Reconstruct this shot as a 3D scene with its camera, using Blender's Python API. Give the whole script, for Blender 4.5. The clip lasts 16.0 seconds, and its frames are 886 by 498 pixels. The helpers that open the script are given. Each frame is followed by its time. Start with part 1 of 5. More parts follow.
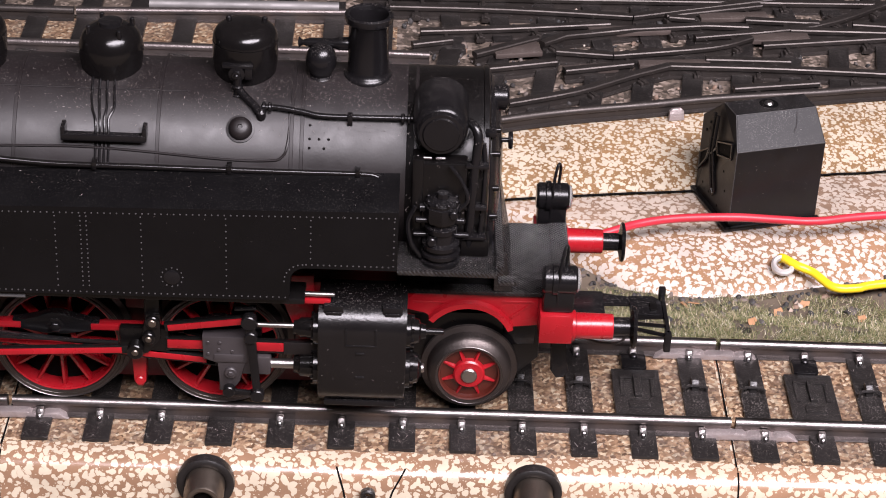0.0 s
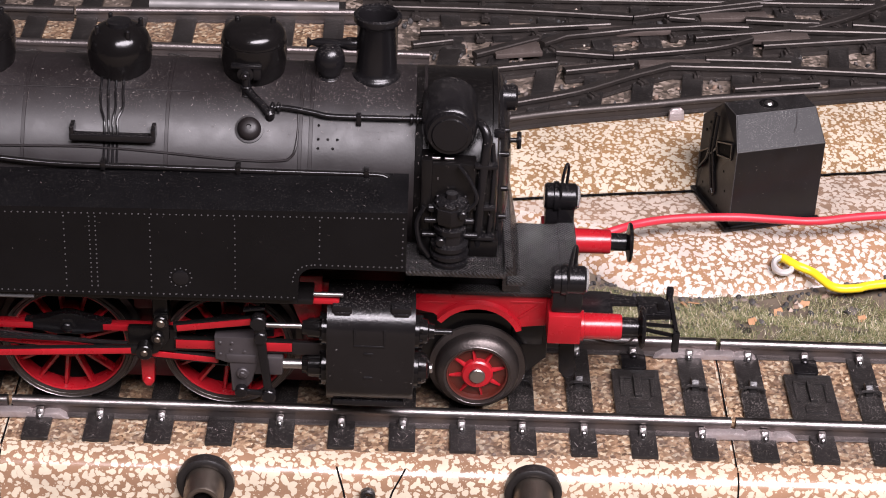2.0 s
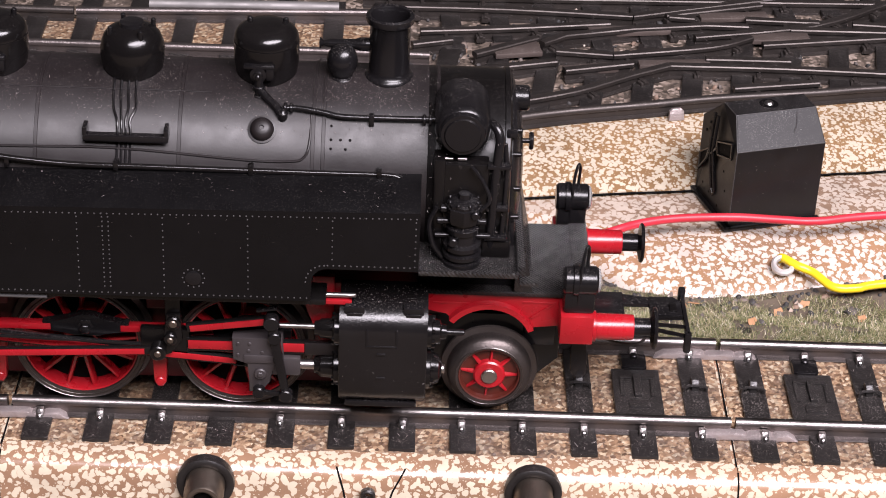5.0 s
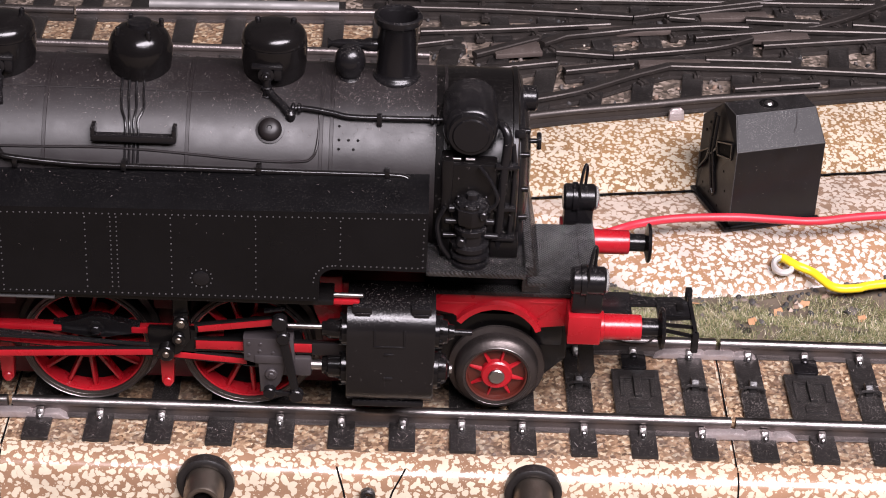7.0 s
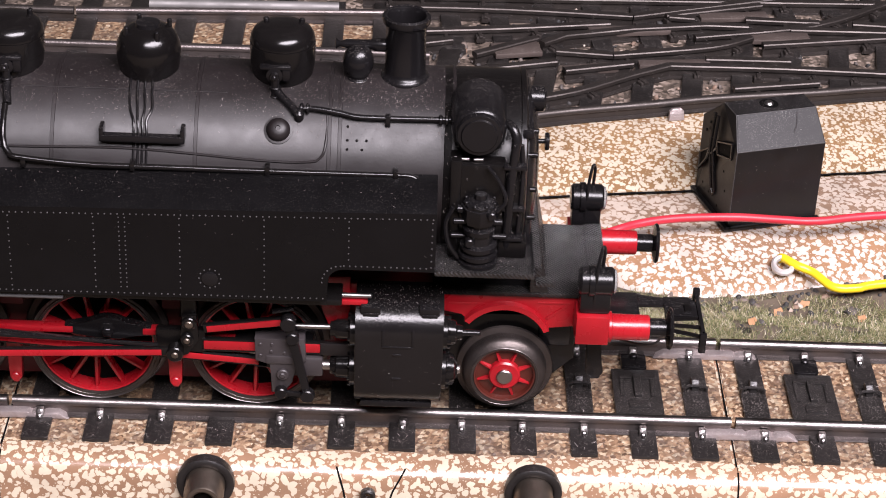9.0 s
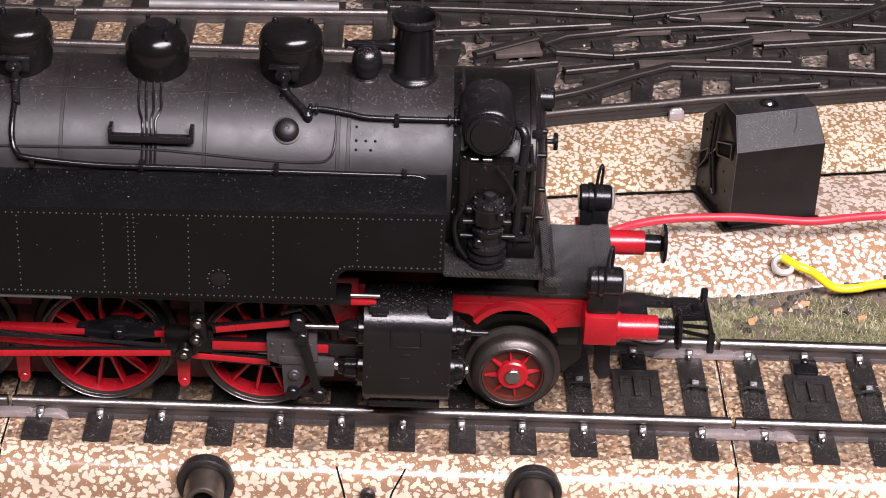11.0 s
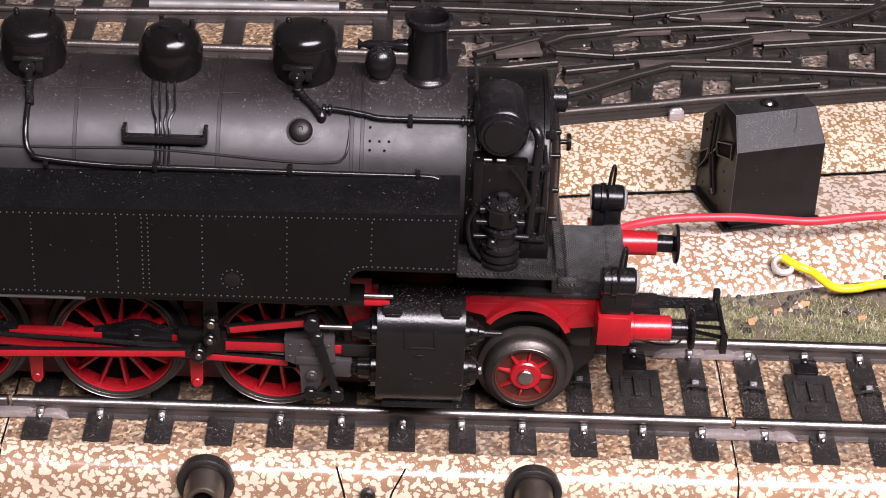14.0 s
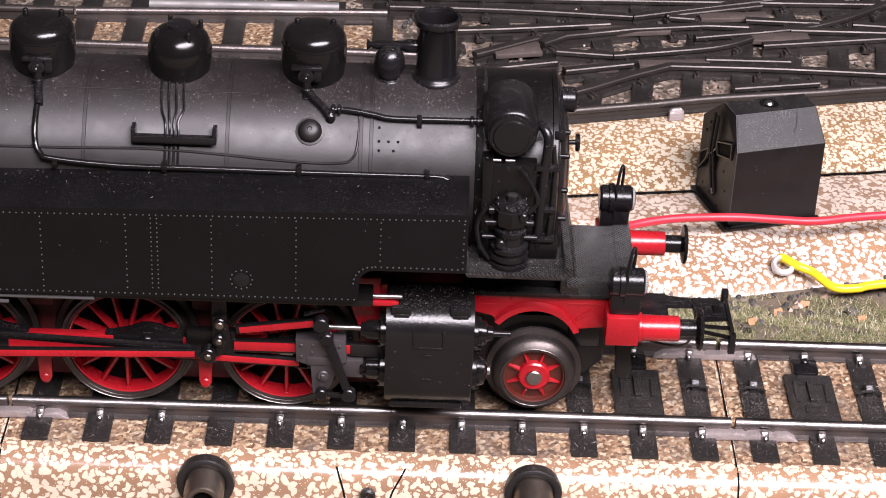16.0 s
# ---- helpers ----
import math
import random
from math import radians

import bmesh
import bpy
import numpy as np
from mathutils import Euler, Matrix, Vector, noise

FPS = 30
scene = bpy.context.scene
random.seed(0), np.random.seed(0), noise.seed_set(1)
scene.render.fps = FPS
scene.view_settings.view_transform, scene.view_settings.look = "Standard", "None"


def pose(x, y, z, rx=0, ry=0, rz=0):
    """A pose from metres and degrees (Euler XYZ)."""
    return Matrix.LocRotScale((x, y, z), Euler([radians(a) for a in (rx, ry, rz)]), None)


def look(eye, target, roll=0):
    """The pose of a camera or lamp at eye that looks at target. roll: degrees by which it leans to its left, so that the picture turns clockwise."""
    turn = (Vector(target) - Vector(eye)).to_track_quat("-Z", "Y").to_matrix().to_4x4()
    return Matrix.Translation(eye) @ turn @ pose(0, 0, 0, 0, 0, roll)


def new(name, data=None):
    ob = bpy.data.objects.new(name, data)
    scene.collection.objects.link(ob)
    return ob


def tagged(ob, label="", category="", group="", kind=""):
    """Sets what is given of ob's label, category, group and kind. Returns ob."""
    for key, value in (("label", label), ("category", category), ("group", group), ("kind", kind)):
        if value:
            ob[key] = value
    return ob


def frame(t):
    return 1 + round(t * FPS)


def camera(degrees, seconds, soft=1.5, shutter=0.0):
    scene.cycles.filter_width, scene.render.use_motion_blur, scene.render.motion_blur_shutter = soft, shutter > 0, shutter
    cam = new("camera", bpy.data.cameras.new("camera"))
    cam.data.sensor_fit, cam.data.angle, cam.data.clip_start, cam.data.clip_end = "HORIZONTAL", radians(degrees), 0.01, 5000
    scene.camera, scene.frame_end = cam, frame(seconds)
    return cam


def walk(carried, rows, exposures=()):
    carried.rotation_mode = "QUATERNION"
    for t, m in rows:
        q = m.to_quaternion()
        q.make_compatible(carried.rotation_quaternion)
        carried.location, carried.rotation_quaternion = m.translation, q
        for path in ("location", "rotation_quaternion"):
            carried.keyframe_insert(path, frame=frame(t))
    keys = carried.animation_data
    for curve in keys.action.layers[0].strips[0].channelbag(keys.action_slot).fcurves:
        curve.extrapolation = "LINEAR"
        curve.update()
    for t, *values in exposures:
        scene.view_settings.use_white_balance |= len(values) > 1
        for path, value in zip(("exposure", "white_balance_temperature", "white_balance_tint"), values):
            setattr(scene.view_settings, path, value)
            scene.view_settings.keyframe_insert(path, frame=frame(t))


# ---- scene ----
cam = camera(22.99, 16.0, soft=1.0)
EYE = (0.04743, -0.23048, 0.15736)
AIM = (0.05315, 0.00473, 0.015)
walk(cam, [(0.0, look(EYE, AIM, 2.65)), (16.0, look(EYE, AIM, 2.65))], exposures=[(0.0, 0.0), (4.0, 0.03), (9.0, 0.09), (12.5, 0.13), (14.6, 0.15), (15.4, 0.24), (16.0, 0.26)])

# ---- light: one lamp beside the viewer, weak room light ----
world = bpy.data.worlds.new("world")
scene.world = world
world.use_nodes = True
world.node_tree.nodes["Background"].inputs[0].default_value = (1.0, 0.93, 0.95, 1)
world.node_tree.nodes["Background"].inputs[1].default_value = 0.17


def area_lamp(name, eye, target, watts, size, colour):
    data = bpy.data.lights.new(name, "AREA")
    data.energy, data.color = watts, colour
    data.shape, data.size, data.size_y = "ELLIPSE", size[0], size[1]
    ob = new(name, data)
    ob.matrix_basis = look(eye, target)
    return ob


area_lamp("desk_lamp_light", (0.25, -0.385, 0.525), (0.07, 0.03, 0.0), 15.0, (0.7, 0.26), (1.0, 0.915, 1.0))

# ---- materials ----
def mat_base(name):
    m = bpy.data.materials.new(name)
    m.use_nodes = True
    nt = m.node_tree
    return m, nt, nt.nodes["Principled BSDF"]


def nd(nt, kind, **inputs):
    n = nt.nodes.new(kind)
    for k, v in inputs.items():
        n.inputs[k.replace("_", " ")].default_value = v
    return n


def ramp(nt, src, stops):
    r = nt.nodes.new("ShaderNodeValToRGB")
    nt.links.new(src, r.inputs[0])
    els = r.color_ramp.elements
    while len(els) < len(stops):
        els.new(0.5)
    for e, (p, c) in zip(els, stops):
        e.position = p
        e.color = (*c, 1) if len(c) == 3 else c
    return r


def mix(nt, fac, a, b):
    m = nt.nodes.new("ShaderNodeMix")
    m.data_type = "RGBA"
    for sock, v in ((m.inputs[0], fac), (m.inputs[6], a), (m.inputs[7], b)):
        if isinstance(v, (int, float)):
            sock.default_value = v
        elif isinstance(v, tuple):
            sock.default_value = (*v, 1)
        else:
            nt.links.new(v, sock)
    return m.outputs[2]


def bump(nt, bsdf, src, strength, dist):
    b = nt.nodes.new("ShaderNodeBump")
    b.inputs["Strength"].default_value, b.inputs["Distance"].default_value = strength, dist
    nt.links.new(src, b.inputs["Height"])
    nt.links.new(b.outputs[0], bsdf.inputs["Normal"])


def coords(nt):
    return nt.nodes.new("ShaderNodeTexCoord").outputs["Object"]


def noise_tex(nt, co, scale, detail=3.0, rough=0.5, distortion=0.0):
    n = nd(nt, "ShaderNodeTexNoise", Scale=scale, Detail=detail, Roughness=rough, Distortion=distortion)
    nt.links.new(co, n.inputs["Vector"])
    return n.outputs["Fac"]


def painted(name, col, rough, metal=0.0, dust=0.0, dust_col=(0.2, 0.18, 0.165), grain=0.15, coat=0.0, spec=0.5):
    """Moulded or painted surface: mottled tone, fine grain, specks of dust that lie on faces turned upwards."""
    m, nt, b = mat_base(name)
    co = coords(nt)
    big = noise_tex(nt, co, 120, 4, 0.6)
    tone = ramp(nt, big, [(0.3, tuple(c * 0.8 for c in col)), (0.7, tuple(min(1, c * 1.2) for c in col))]).outputs[0]
    if dust:
        speck = ramp(nt, noise_tex(nt, co, 5200, 2, 0.6, 0.4), [(0.57, (0, 0, 0)), (0.64, (1, 1, 1))]).outputs[0]
        patch = ramp(nt, noise_tex(nt, co, 110, 4, 0.65), [(0.36, (0.05, 0.05, 0.05)), (0.66, (1, 1, 1))]).outputs[0]
        geo = nt.nodes.new("ShaderNodeNewGeometry")
        sep = nt.nodes.new("ShaderNodeSeparateXYZ")
        nt.links.new(geo.outputs["Normal"], sep.inputs[0])
        up = ramp(nt, sep.outputs["Z"], [(0.35, (0, 0, 0)), (0.9, (1, 1, 1))]).outputs[0]
        f = nt.nodes.new("ShaderNodeMath"); f.operation = "MULTIPLY"
        nt.links.new(speck, f.inputs[0]); nt.links.new(patch, f.inputs[1])
        g = nt.nodes.new("ShaderNodeMath"); g.operation = "MULTIPLY"
        nt.links.new(f.outputs[0], g.inputs[0]); nt.links.new(up, g.inputs[1])
        h = nt.nodes.new("ShaderNodeMath"); h.operation = "MULTIPLY"
        nt.links.new(g.outputs[0], h.inputs[0]); h.inputs[1].default_value = dust
        tone = mix(nt, h.outputs[0], tone, dust_col)
    nt.links.new(tone, b.inputs["Base Color"])
    rr = ramp(nt, noise_tex(nt, co, 260, 4, 0.6), [(0.3, (rough * 0.85,) * 3), (0.7, (min(1, rough * 1.2),) * 3)]).outputs[0]
    nt.links.new(rr, b.inputs["Roughness"])
    b.inputs["Metallic"].default_value = metal
    b.inputs["Coat Weight"].default_value = coat
    b.inputs["Coat Roughness"].default_value = 0.15
    b.inputs["Specular IOR Level"].default_value = spec
    bump(nt, b, noise_tex(nt, co, 3200, 2, 0.6), grain, 0.00006)
    return m


def speckled(name, brown, cream, dirt, rough=0.24, gritty=0.0, scale=1200):
    """Lacquered tinplate roadbed printed with cream blotches on brown, with grime on it."""
    m, nt, b = mat_base(name)
    co = coords(nt)
    warp = nd(nt, "ShaderNodeTexNoise", Scale=900.0, Detail=1.0)
    nt.links.new(co, warp.inputs["Vector"])
    wv = nt.nodes.new("ShaderNodeVectorMath"); wv.operation = "MULTIPLY_ADD"
    nt.links.new(warp.outputs["Color"], wv.inputs[0])
    wv.inputs[1].default_value = (0.0009, 0.0009, 0.0009)
    nt.links.new(co, wv.inputs[2])
    cell = nd(nt, "ShaderNodeTexVoronoi", Scale=scale)
    nt.links.new(wv.outputs[0], cell.inputs["Vector"])
    add = nt.nodes.new("ShaderNodeMath"); add.operation = "MULTIPLY_ADD"
    nt.links.new(noise_tex(nt, co, 420, 2, 0.5), add.inputs[0])
    add.inputs[1].default_value = -0.5
    nt.links.new(cell.outputs["Distance"], add.inputs[2])
    blot = ramp(nt, add.outputs[0], [(0.265, (1, 1, 1)), (0.305, (0, 0, 0))]).outputs[0]
    speck = nd(nt, "ShaderNodeTexVoronoi", Scale=scale * 2.1)
    nt.links.new(wv.outputs[0], speck.inputs["Vector"])
    fine = ramp(nt, speck.outputs["Distance"], [(0.17, (1, 1, 1)), (0.22, (0, 0, 0))]).outputs[0]
    both = nt.nodes.new("ShaderNodeMath"); both.operation = "MAXIMUM"
    nt.links.new(blot, both.inputs[0]); nt.links.new(fine, both.inputs[1])
    blot = both.outputs[0]
    big = noise_tex(nt, co, 60, 3, 0.6)
    br = ramp(nt, big, [(0.3, tuple(c * 0.78 for c in brown)), (0.7, tuple(c * 1.2 for c in brown))]).outputs[0]
    tone = mix(nt, blot, br, cream)
    grime = ramp(nt, noise_tex(nt, co, 170, 5, 0.7), [(0.45, (0, 0, 0)), (0.75, (1, 1, 1))]).outputs[0]
    k = nt.nodes.new("ShaderNodeMath"); k.operation = "MULTIPLY"
    nt.links.new(grime, k.inputs[0]); k.inputs[1].default_value = dirt
    tone = mix(nt, k.outputs[0], tone, (0.09, 0.07, 0.055))
    nt.links.new(tone, b.inputs["Base Color"])
    b.inputs["Roughness"].default_value = rough
    b.inputs["Coat Weight"].default_value = 0.15
    b.inputs["Coat Roughness"].default_value = 0.12
    if gritty:
        rel = nd(nt, "ShaderNodeTexVoronoi", Scale=1100.0)
        rel.feature = "DISTANCE_TO_EDGE"
        nt.links.new(wv.outputs[0], rel.inputs["Vector"])
        clod = ramp(nt, rel.outputs["Distance"], [(0.0, (0, 0, 0)), (0.35, (1, 1, 1))]).outputs[0]
        bump(nt, b, clod, gritty, 0.0004)
    else:
        bump(nt, b, noise_tex(nt, co, 130, 3, 0.6), 0.12, 0.0005)
    return m


BLACK = painted("black_plastic", (0.006, 0.0055, 0.006), 0.23, dust=0.36, spec=0.33)
BLACK_MATT = painted("matt_black_plastic", (0.0085, 0.0064, 0.0066), 0.46, dust=0.1, grain=0.12, spec=0.42)
BLACK_GLOSS = painted("glossy_black_plastic", (0.005, 0.0044, 0.0044), 0.17, dust=0.08, spec=0.34)
HOUSING = painted("housing_enamel", (0.006, 0.0052, 0.0055), 0.42, dust=0.35, dust_col=(0.5, 0.47, 0.45), grain=0.15, spec=0.46)
CLIP = painted("clip_steel", (0.36, 0.34, 0.33), 0.3, metal=1.0, grain=0.8)
# frame red darkened to stand in for the shade between the wheels
FRAME_SHADED = painted("shaded_frame_paint", (0.06, 0.003, 0.004), 0.5)
# near-black for seams; also stands in for shade in holes and behind spokes
DARK = painted("dark_void_shade", (0.003, 0.0027, 0.0027), 0.7, spec=0.1)
RED = painted("red_plastic", (0.285, 0.006, 0.0115), 0.28, dust=0.2)
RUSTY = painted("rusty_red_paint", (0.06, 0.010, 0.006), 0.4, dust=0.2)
SATIN = painted("satin_black_plastic", (0.006, 0.0053, 0.0055), 0.23, dust=0.2, grain=0.3, spec=0.38)
GREY = painted("grey_plastic", (0.032, 0.027, 0.028), 0.45)
DEEP_BLACK = painted("deep_black_plastic", (0.0035, 0.003, 0.003), 0.3, dust=0.08, spec=0.34)
STEEL = painted("bright_steel", (0.36, 0.34, 0.33), 0.32, metal=1.0, grain=0.4)
TYRE = painted("blackened_steel", (0.075, 0.064, 0.06), 0.42, metal=0.9, dust=0.6, grain=0.6)
RAIL = painted("rail_steel", (0.125, 0.108, 0.103), 0.38, metal=0.85, dust=0.6, dust_col=(0.4, 0.36, 0.34), grain=0.8)
RAIL_TOP = painted("polished_rail_head", (0.225, 0.205, 0.198), 0.33, metal=1.0, dust=0.5, grain=0.35)
PLATE = painted("scraped_joint_steel", (0.40, 0.345, 0.335), 0.44, metal=0.65, dust=1.0, dust_col=(0.6, 0.55, 0.53), grain=2.0)
GUARD = painted("grey_guard_rail", (0.24, 0.23, 0.225), 0.6, metal=0.7)
FROG = painted("brown_frog_plate", (0.085, 0.066, 0.058), 0.5, metal=0.3, dust=1.0, grain=0.5)
# grey for worn edges; also paints in glints on rivets and tank pipe
WORN_GLINT = painted("worn_glint_paint", (0.045, 0.043, 0.043), 0.35)
RAIL_DARK = painted("tarnished_rail_steel", (0.055, 0.047, 0.043), 0.42, metal=0.7, dust=0.6)
SLEEPER = painted("black_sleeper_paint", (0.012, 0.0105, 0.010), 0.36, dust=0.45, dust_col=(0.3, 0.27, 0.25), grain=0.9, spec=0.5)
BED = speckled("speckled_roadbed", (0.25, 0.148, 0.09), (0.50, 0.43, 0.325), 0.25, scale=1250)
BED_HUMP = speckled("yellowed_speckled_tinplate", (0.265, 0.155, 0.088), (0.52, 0.46, 0.40), 0.25, scale=1250)
BED_REAR = speckled("ochre_speckled_tinplate", (0.24, 0.143, 0.07), (0.51, 0.445, 0.345), 0.3, scale=1500)
def gravelly(name, stops, scale):
    """Grains of many tones, dulled by dust."""
    m, nt, b = mat_base(name)
    co = coords(nt)
    cell = nd(nt, "ShaderNodeTexVoronoi", Scale=scale)
    nt.links.new(co, cell.inputs["Vector"])
    sep = nt.nodes.new("ShaderNodeSeparateColor")
    nt.links.new(cell.outputs["Color"], sep.inputs[0])
    tone = ramp(nt, sep.outputs[0], stops).outputs[0]
    dull = ramp(nt, noise_tex(nt, co, 190, 5, 0.7), [(0.42, (0, 0, 0)), (0.72, (0.75, 0.75, 0.75))]).outputs[0]
    nt.links.new(mix(nt, dull, tone, (0.085, 0.068, 0.058)), b.inputs["Base Color"])
    b.inputs["Roughness"].default_value = 0.48
    bump(nt, b, noise_tex(nt, co, 2600, 3, 0.6), 0.6, 0.0002)
    return m


BED_IN = gravelly("dirty_gritty_ballast", [(0.0, (0.075, 0.042, 0.024)), (0.3, (0.16, 0.095, 0.055)), (0.62, (0.27, 0.17, 0.10)), (0.82, (0.35, 0.255, 0.16)), (1.0, (0.44, 0.365, 0.265))], 2100.0)
DUSTY = speckled("dusty_speckled_tinplate", (0.25, 0.162, 0.108), (0.48, 0.405, 0.335), 0.35, 0.45)
BED_BACK = gravelly("grimy_ballast", [(0.0, (0.035, 0.028, 0.022)), (0.45, (0.10, 0.078, 0.06)), (0.8, (0.20, 0.155, 0.125)), (1.0, (0.38, 0.31, 0.26))], 1500.0)
EYELET = painted("nickel_eyelet", (0.62, 0.6, 0.58), 0.42, metal=0.5)
BRONZE = painted("dull_bronze", (0.17, 0.14, 0.115), 0.38, metal=0.9, grain=0.4)
WIRE_RED = painted("red_wire_insulation", (0.52, 0.024, 0.04), 0.42, grain=0.03)
WIRE_YELLOW = painted("yellow_wire_insulation", (0.85, 0.62, 0.02), 0.3, grain=0.03)

RED_DARK = painted("dark_red_plastic", (0.15, 0.004, 0.007), 0.45, dust=0.2)
BLACK_TANK = painted("smooth_black_plastic", (0.0032, 0.003, 0.0033), 0.3, dust=0.06, grain=0.08, spec=0.22)


def chequered():
    """Black plate with fine raised diamonds, a third of a millimetre apart."""
    m, nt, b = mat_base("chequered_black_plate")
    sep = nt.nodes.new("ShaderNodeSeparateXYZ")
    nt.links.new(coords(nt), sep.inputs[0])

    def calc(op, a, c, d=None):
        n = nt.nodes.new("ShaderNodeMath")
        n.operation = op
        for i, v in enumerate((a, c, d)):
            if isinstance(v, (int, float)):
                n.inputs[i].default_value = v
            elif v is not None:
                nt.links.new(v, n.inputs[i])
        return n.outputs[0]
    xz = calc("ADD", sep.outputs["X"], sep.outputs["Z"])
    waves = [calc("SINE", calc("MULTIPLY", side, 12500.0), 0.0) for side in (xz, sep.outputs["Y"])]
    height = calc("MULTIPLY", waves[0], waves[1])
    tone = ramp(nt, noise_tex(nt, coords(nt), 900, 3, 0.6), [(0.4, (0.009, 0.008, 0.008)), (0.8, (0.03, 0.027, 0.026))]).outputs[0]
    nt.links.new(tone, b.inputs["Base Color"])
    b.inputs["Roughness"].default_value = 0.26
    bump(nt, b, height, 1.0, 0.00014)
    return m


CHEQUER = chequered()
GLASS, nt, bs = mat_base("lens_glass")
bs.inputs["Base Color"].default_value = (0.9, 0.88, 0.85, 1)
bs.inputs["Transmission Weight"].default_value = 0.8
bs.inputs["Roughness"].default_value = 0.12

# ---- mesh helpers: shapes in millimetres ----
MM = 0.001


def box(bm, x0, x1, y0, y1, z0, z1, bev=0.0):
    vs = [bm.verts.new((x, y, z)) for z in (z0, z1) for y in (y0, y1) for x in (x0, x1)]
    fs = [bm.faces.new([vs[i] for i in f]) for f in ((0, 2, 3, 1), (4, 5, 7, 6), (0, 1, 5, 4), (2, 6, 7, 3), (0, 4, 6, 2), (1, 3, 7, 5))]
    if bev:
        bmesh.ops.bevel(bm, geom=list({e for f in fs for e in f.edges}), offset=bev, segments=2, affect="EDGES", profile=0.5)
    return bm


AX = {"x": lambda h, a, b: (h, a, b), "y": lambda h, a, b: (a, h, b), "z": lambda h, a, b: (a, b, h)}


def lathe(bm, prof, axis="z", at=(0, 0, 0), seg=32, closed=False, a0=0.0, a1=360.0):
    full = abs(a1 - a0) >= 360
    rows = []
    n = seg if full else seg + 1
    for r, h in prof:
        if r < 1e-6:
            rows.append([bm.verts.new(Vector(AX[axis](h, 0, 0)) + Vector(at))])
        else:
            rows.append([bm.verts.new(Vector(AX[axis](h, r * math.cos(radians(a0 + (a1 - a0) * i / seg)), r * math.sin(radians(a0 + (a1 - a0) * i / seg)))) + Vector(at)) for i in range(n)])
    pairs = list(zip(rows, rows[1:])) + ([(rows[-1], rows[0])] if closed else [])
    for p, q in pairs:
        for i in range(seg):
            j = (i + 1) % n
            if len(p) == 1 and len(q) == 1:
                continue
            if len(p) == 1:
                bm.faces.new((p[0], q[i], q[j]))
            elif len(q) == 1:
                bm.faces.new((p[i], q[0], p[j]))
            else:
                bm.faces.new((p[i], q[i], q[j], p[j]))
    return bm


def rod(bm, axis, at, r, h0, h1, seg=16, bev=0.12):
    b = min(bev, r * 0.5)
    return lathe(bm, [(0, h0), (r - b, h0), (r, h0 + b), (r, h1 - b), (r - b, h1), (0, h1)], axis, at, seg)


def prism(bm, poly, axis, h0, h1, bev=0.0):
    lo = [bm.verts.new(AX[axis](h0, a, b)) for a, b in poly]
    hi = [bm.verts.new(AX[axis](h1, a, b)) for a, b in poly]
    n = len(poly)
    fs = [bm.faces.new(lo), bm.faces.new(hi[::-1])]
    fs += [bm.faces.new((lo[i], hi[i], hi[(i + 1) % n], lo[(i + 1) % n])) for i in range(n)]
    if bev:
        bmesh.ops.bevel(bm, geom=list(set(fs[0].edges) | set(fs[1].edges)), offset=bev, segments=2, affect="EDGES", profile=0.5)
    return bm


def sweep(bm, pts, prof, up=(0, 0, 1), cap=True):
    """Sweep a closed profile (side, up) along points."""
    pts = [Vector(p) for p in pts]
    up = Vector(up)
    rows = []
    for i, p in enumerate(pts):
        d = (pts[min(i + 1, len(pts) - 1)] - pts[max(i - 1, 0)]).normalized()
        side = d.cross(up).normalized() if abs(d.dot(up)) < 0.98 else Vector((1, 0, 0))
        u = side.cross(d)
        rows.append([bm.verts.new(p + side * a + u * b) for a, b in prof])
    n = len(prof)
    for p, q in zip(rows, rows[1:]):
        for i in range(n):
            bm.faces.new((p[i], p[(i + 1) % n], q[(i + 1) % n], q[i]))
    if cap:
        bm.faces.new(rows[0][::-1])
        bm.faces.new(rows[-1])
    return bm


def tube(bm, pts, r, seg=10, up=(0, 0, 1)):
    return sweep(bm, pts, [(r * math.cos(2 * math.pi * i / seg), r * math.sin(2 * math.pi * i / seg)) for i in range(seg)], up)


def curve_pts(pts, n=8):
    """Catmull-Rom through points."""
    P = [Vector(p) for p in pts]
    P = [2 * P[0] - P[1]] + P + [2 * P[-1] - P[-2]]
    out = []
    for i in range(1, len(P) - 2):
        for k in range(n):
            t = k / n
            a, b, c, d = P[i - 1:i + 3]
            out.append(0.5 * (2 * b + (c - a) * t + (2 * a - 5 * b + 4 * c - d) * t * t + (3 * b - a - 3 * c + d) * t ** 3))
    return out + [P[-2]]


def mesh_of(bm, name, material, sharp=38):
    bmesh.ops.recalc_face_normals(bm, faces=bm.faces)
    for v in bm.verts:
        v.co *= MM
    for f in bm.faces:
        f.smooth = True
    for e in bm.edges:
        e.smooth = len(e.link_faces) == 2 and e.calc_face_angle(0) < radians(sharp)
    me = bpy.data.meshes.new(name)
    bm.to_mesh(me)
    bm.free()
    me.materials.append(material)
    return me


def part(name, bm, material, parent, label="", kind=""):
    ob = new(name, mesh_of(bm, name, material))
    ob.parent = parent
    return tagged(ob, label=label, kind=kind)


def thing(name, bm, material, label, category, group="", kind="", m=None):
    ob = new(name, mesh_of(bm, name, material))
    if m is not None:
        ob.matrix_basis = m
    return tagged(ob, label, category, group, kind)


def share(name, mesh, parent, m):
    ob = new(name, mesh)
    ob.parent = parent
    ob.matrix_basis = m
    return ob


def B():
    return bmesh.new()


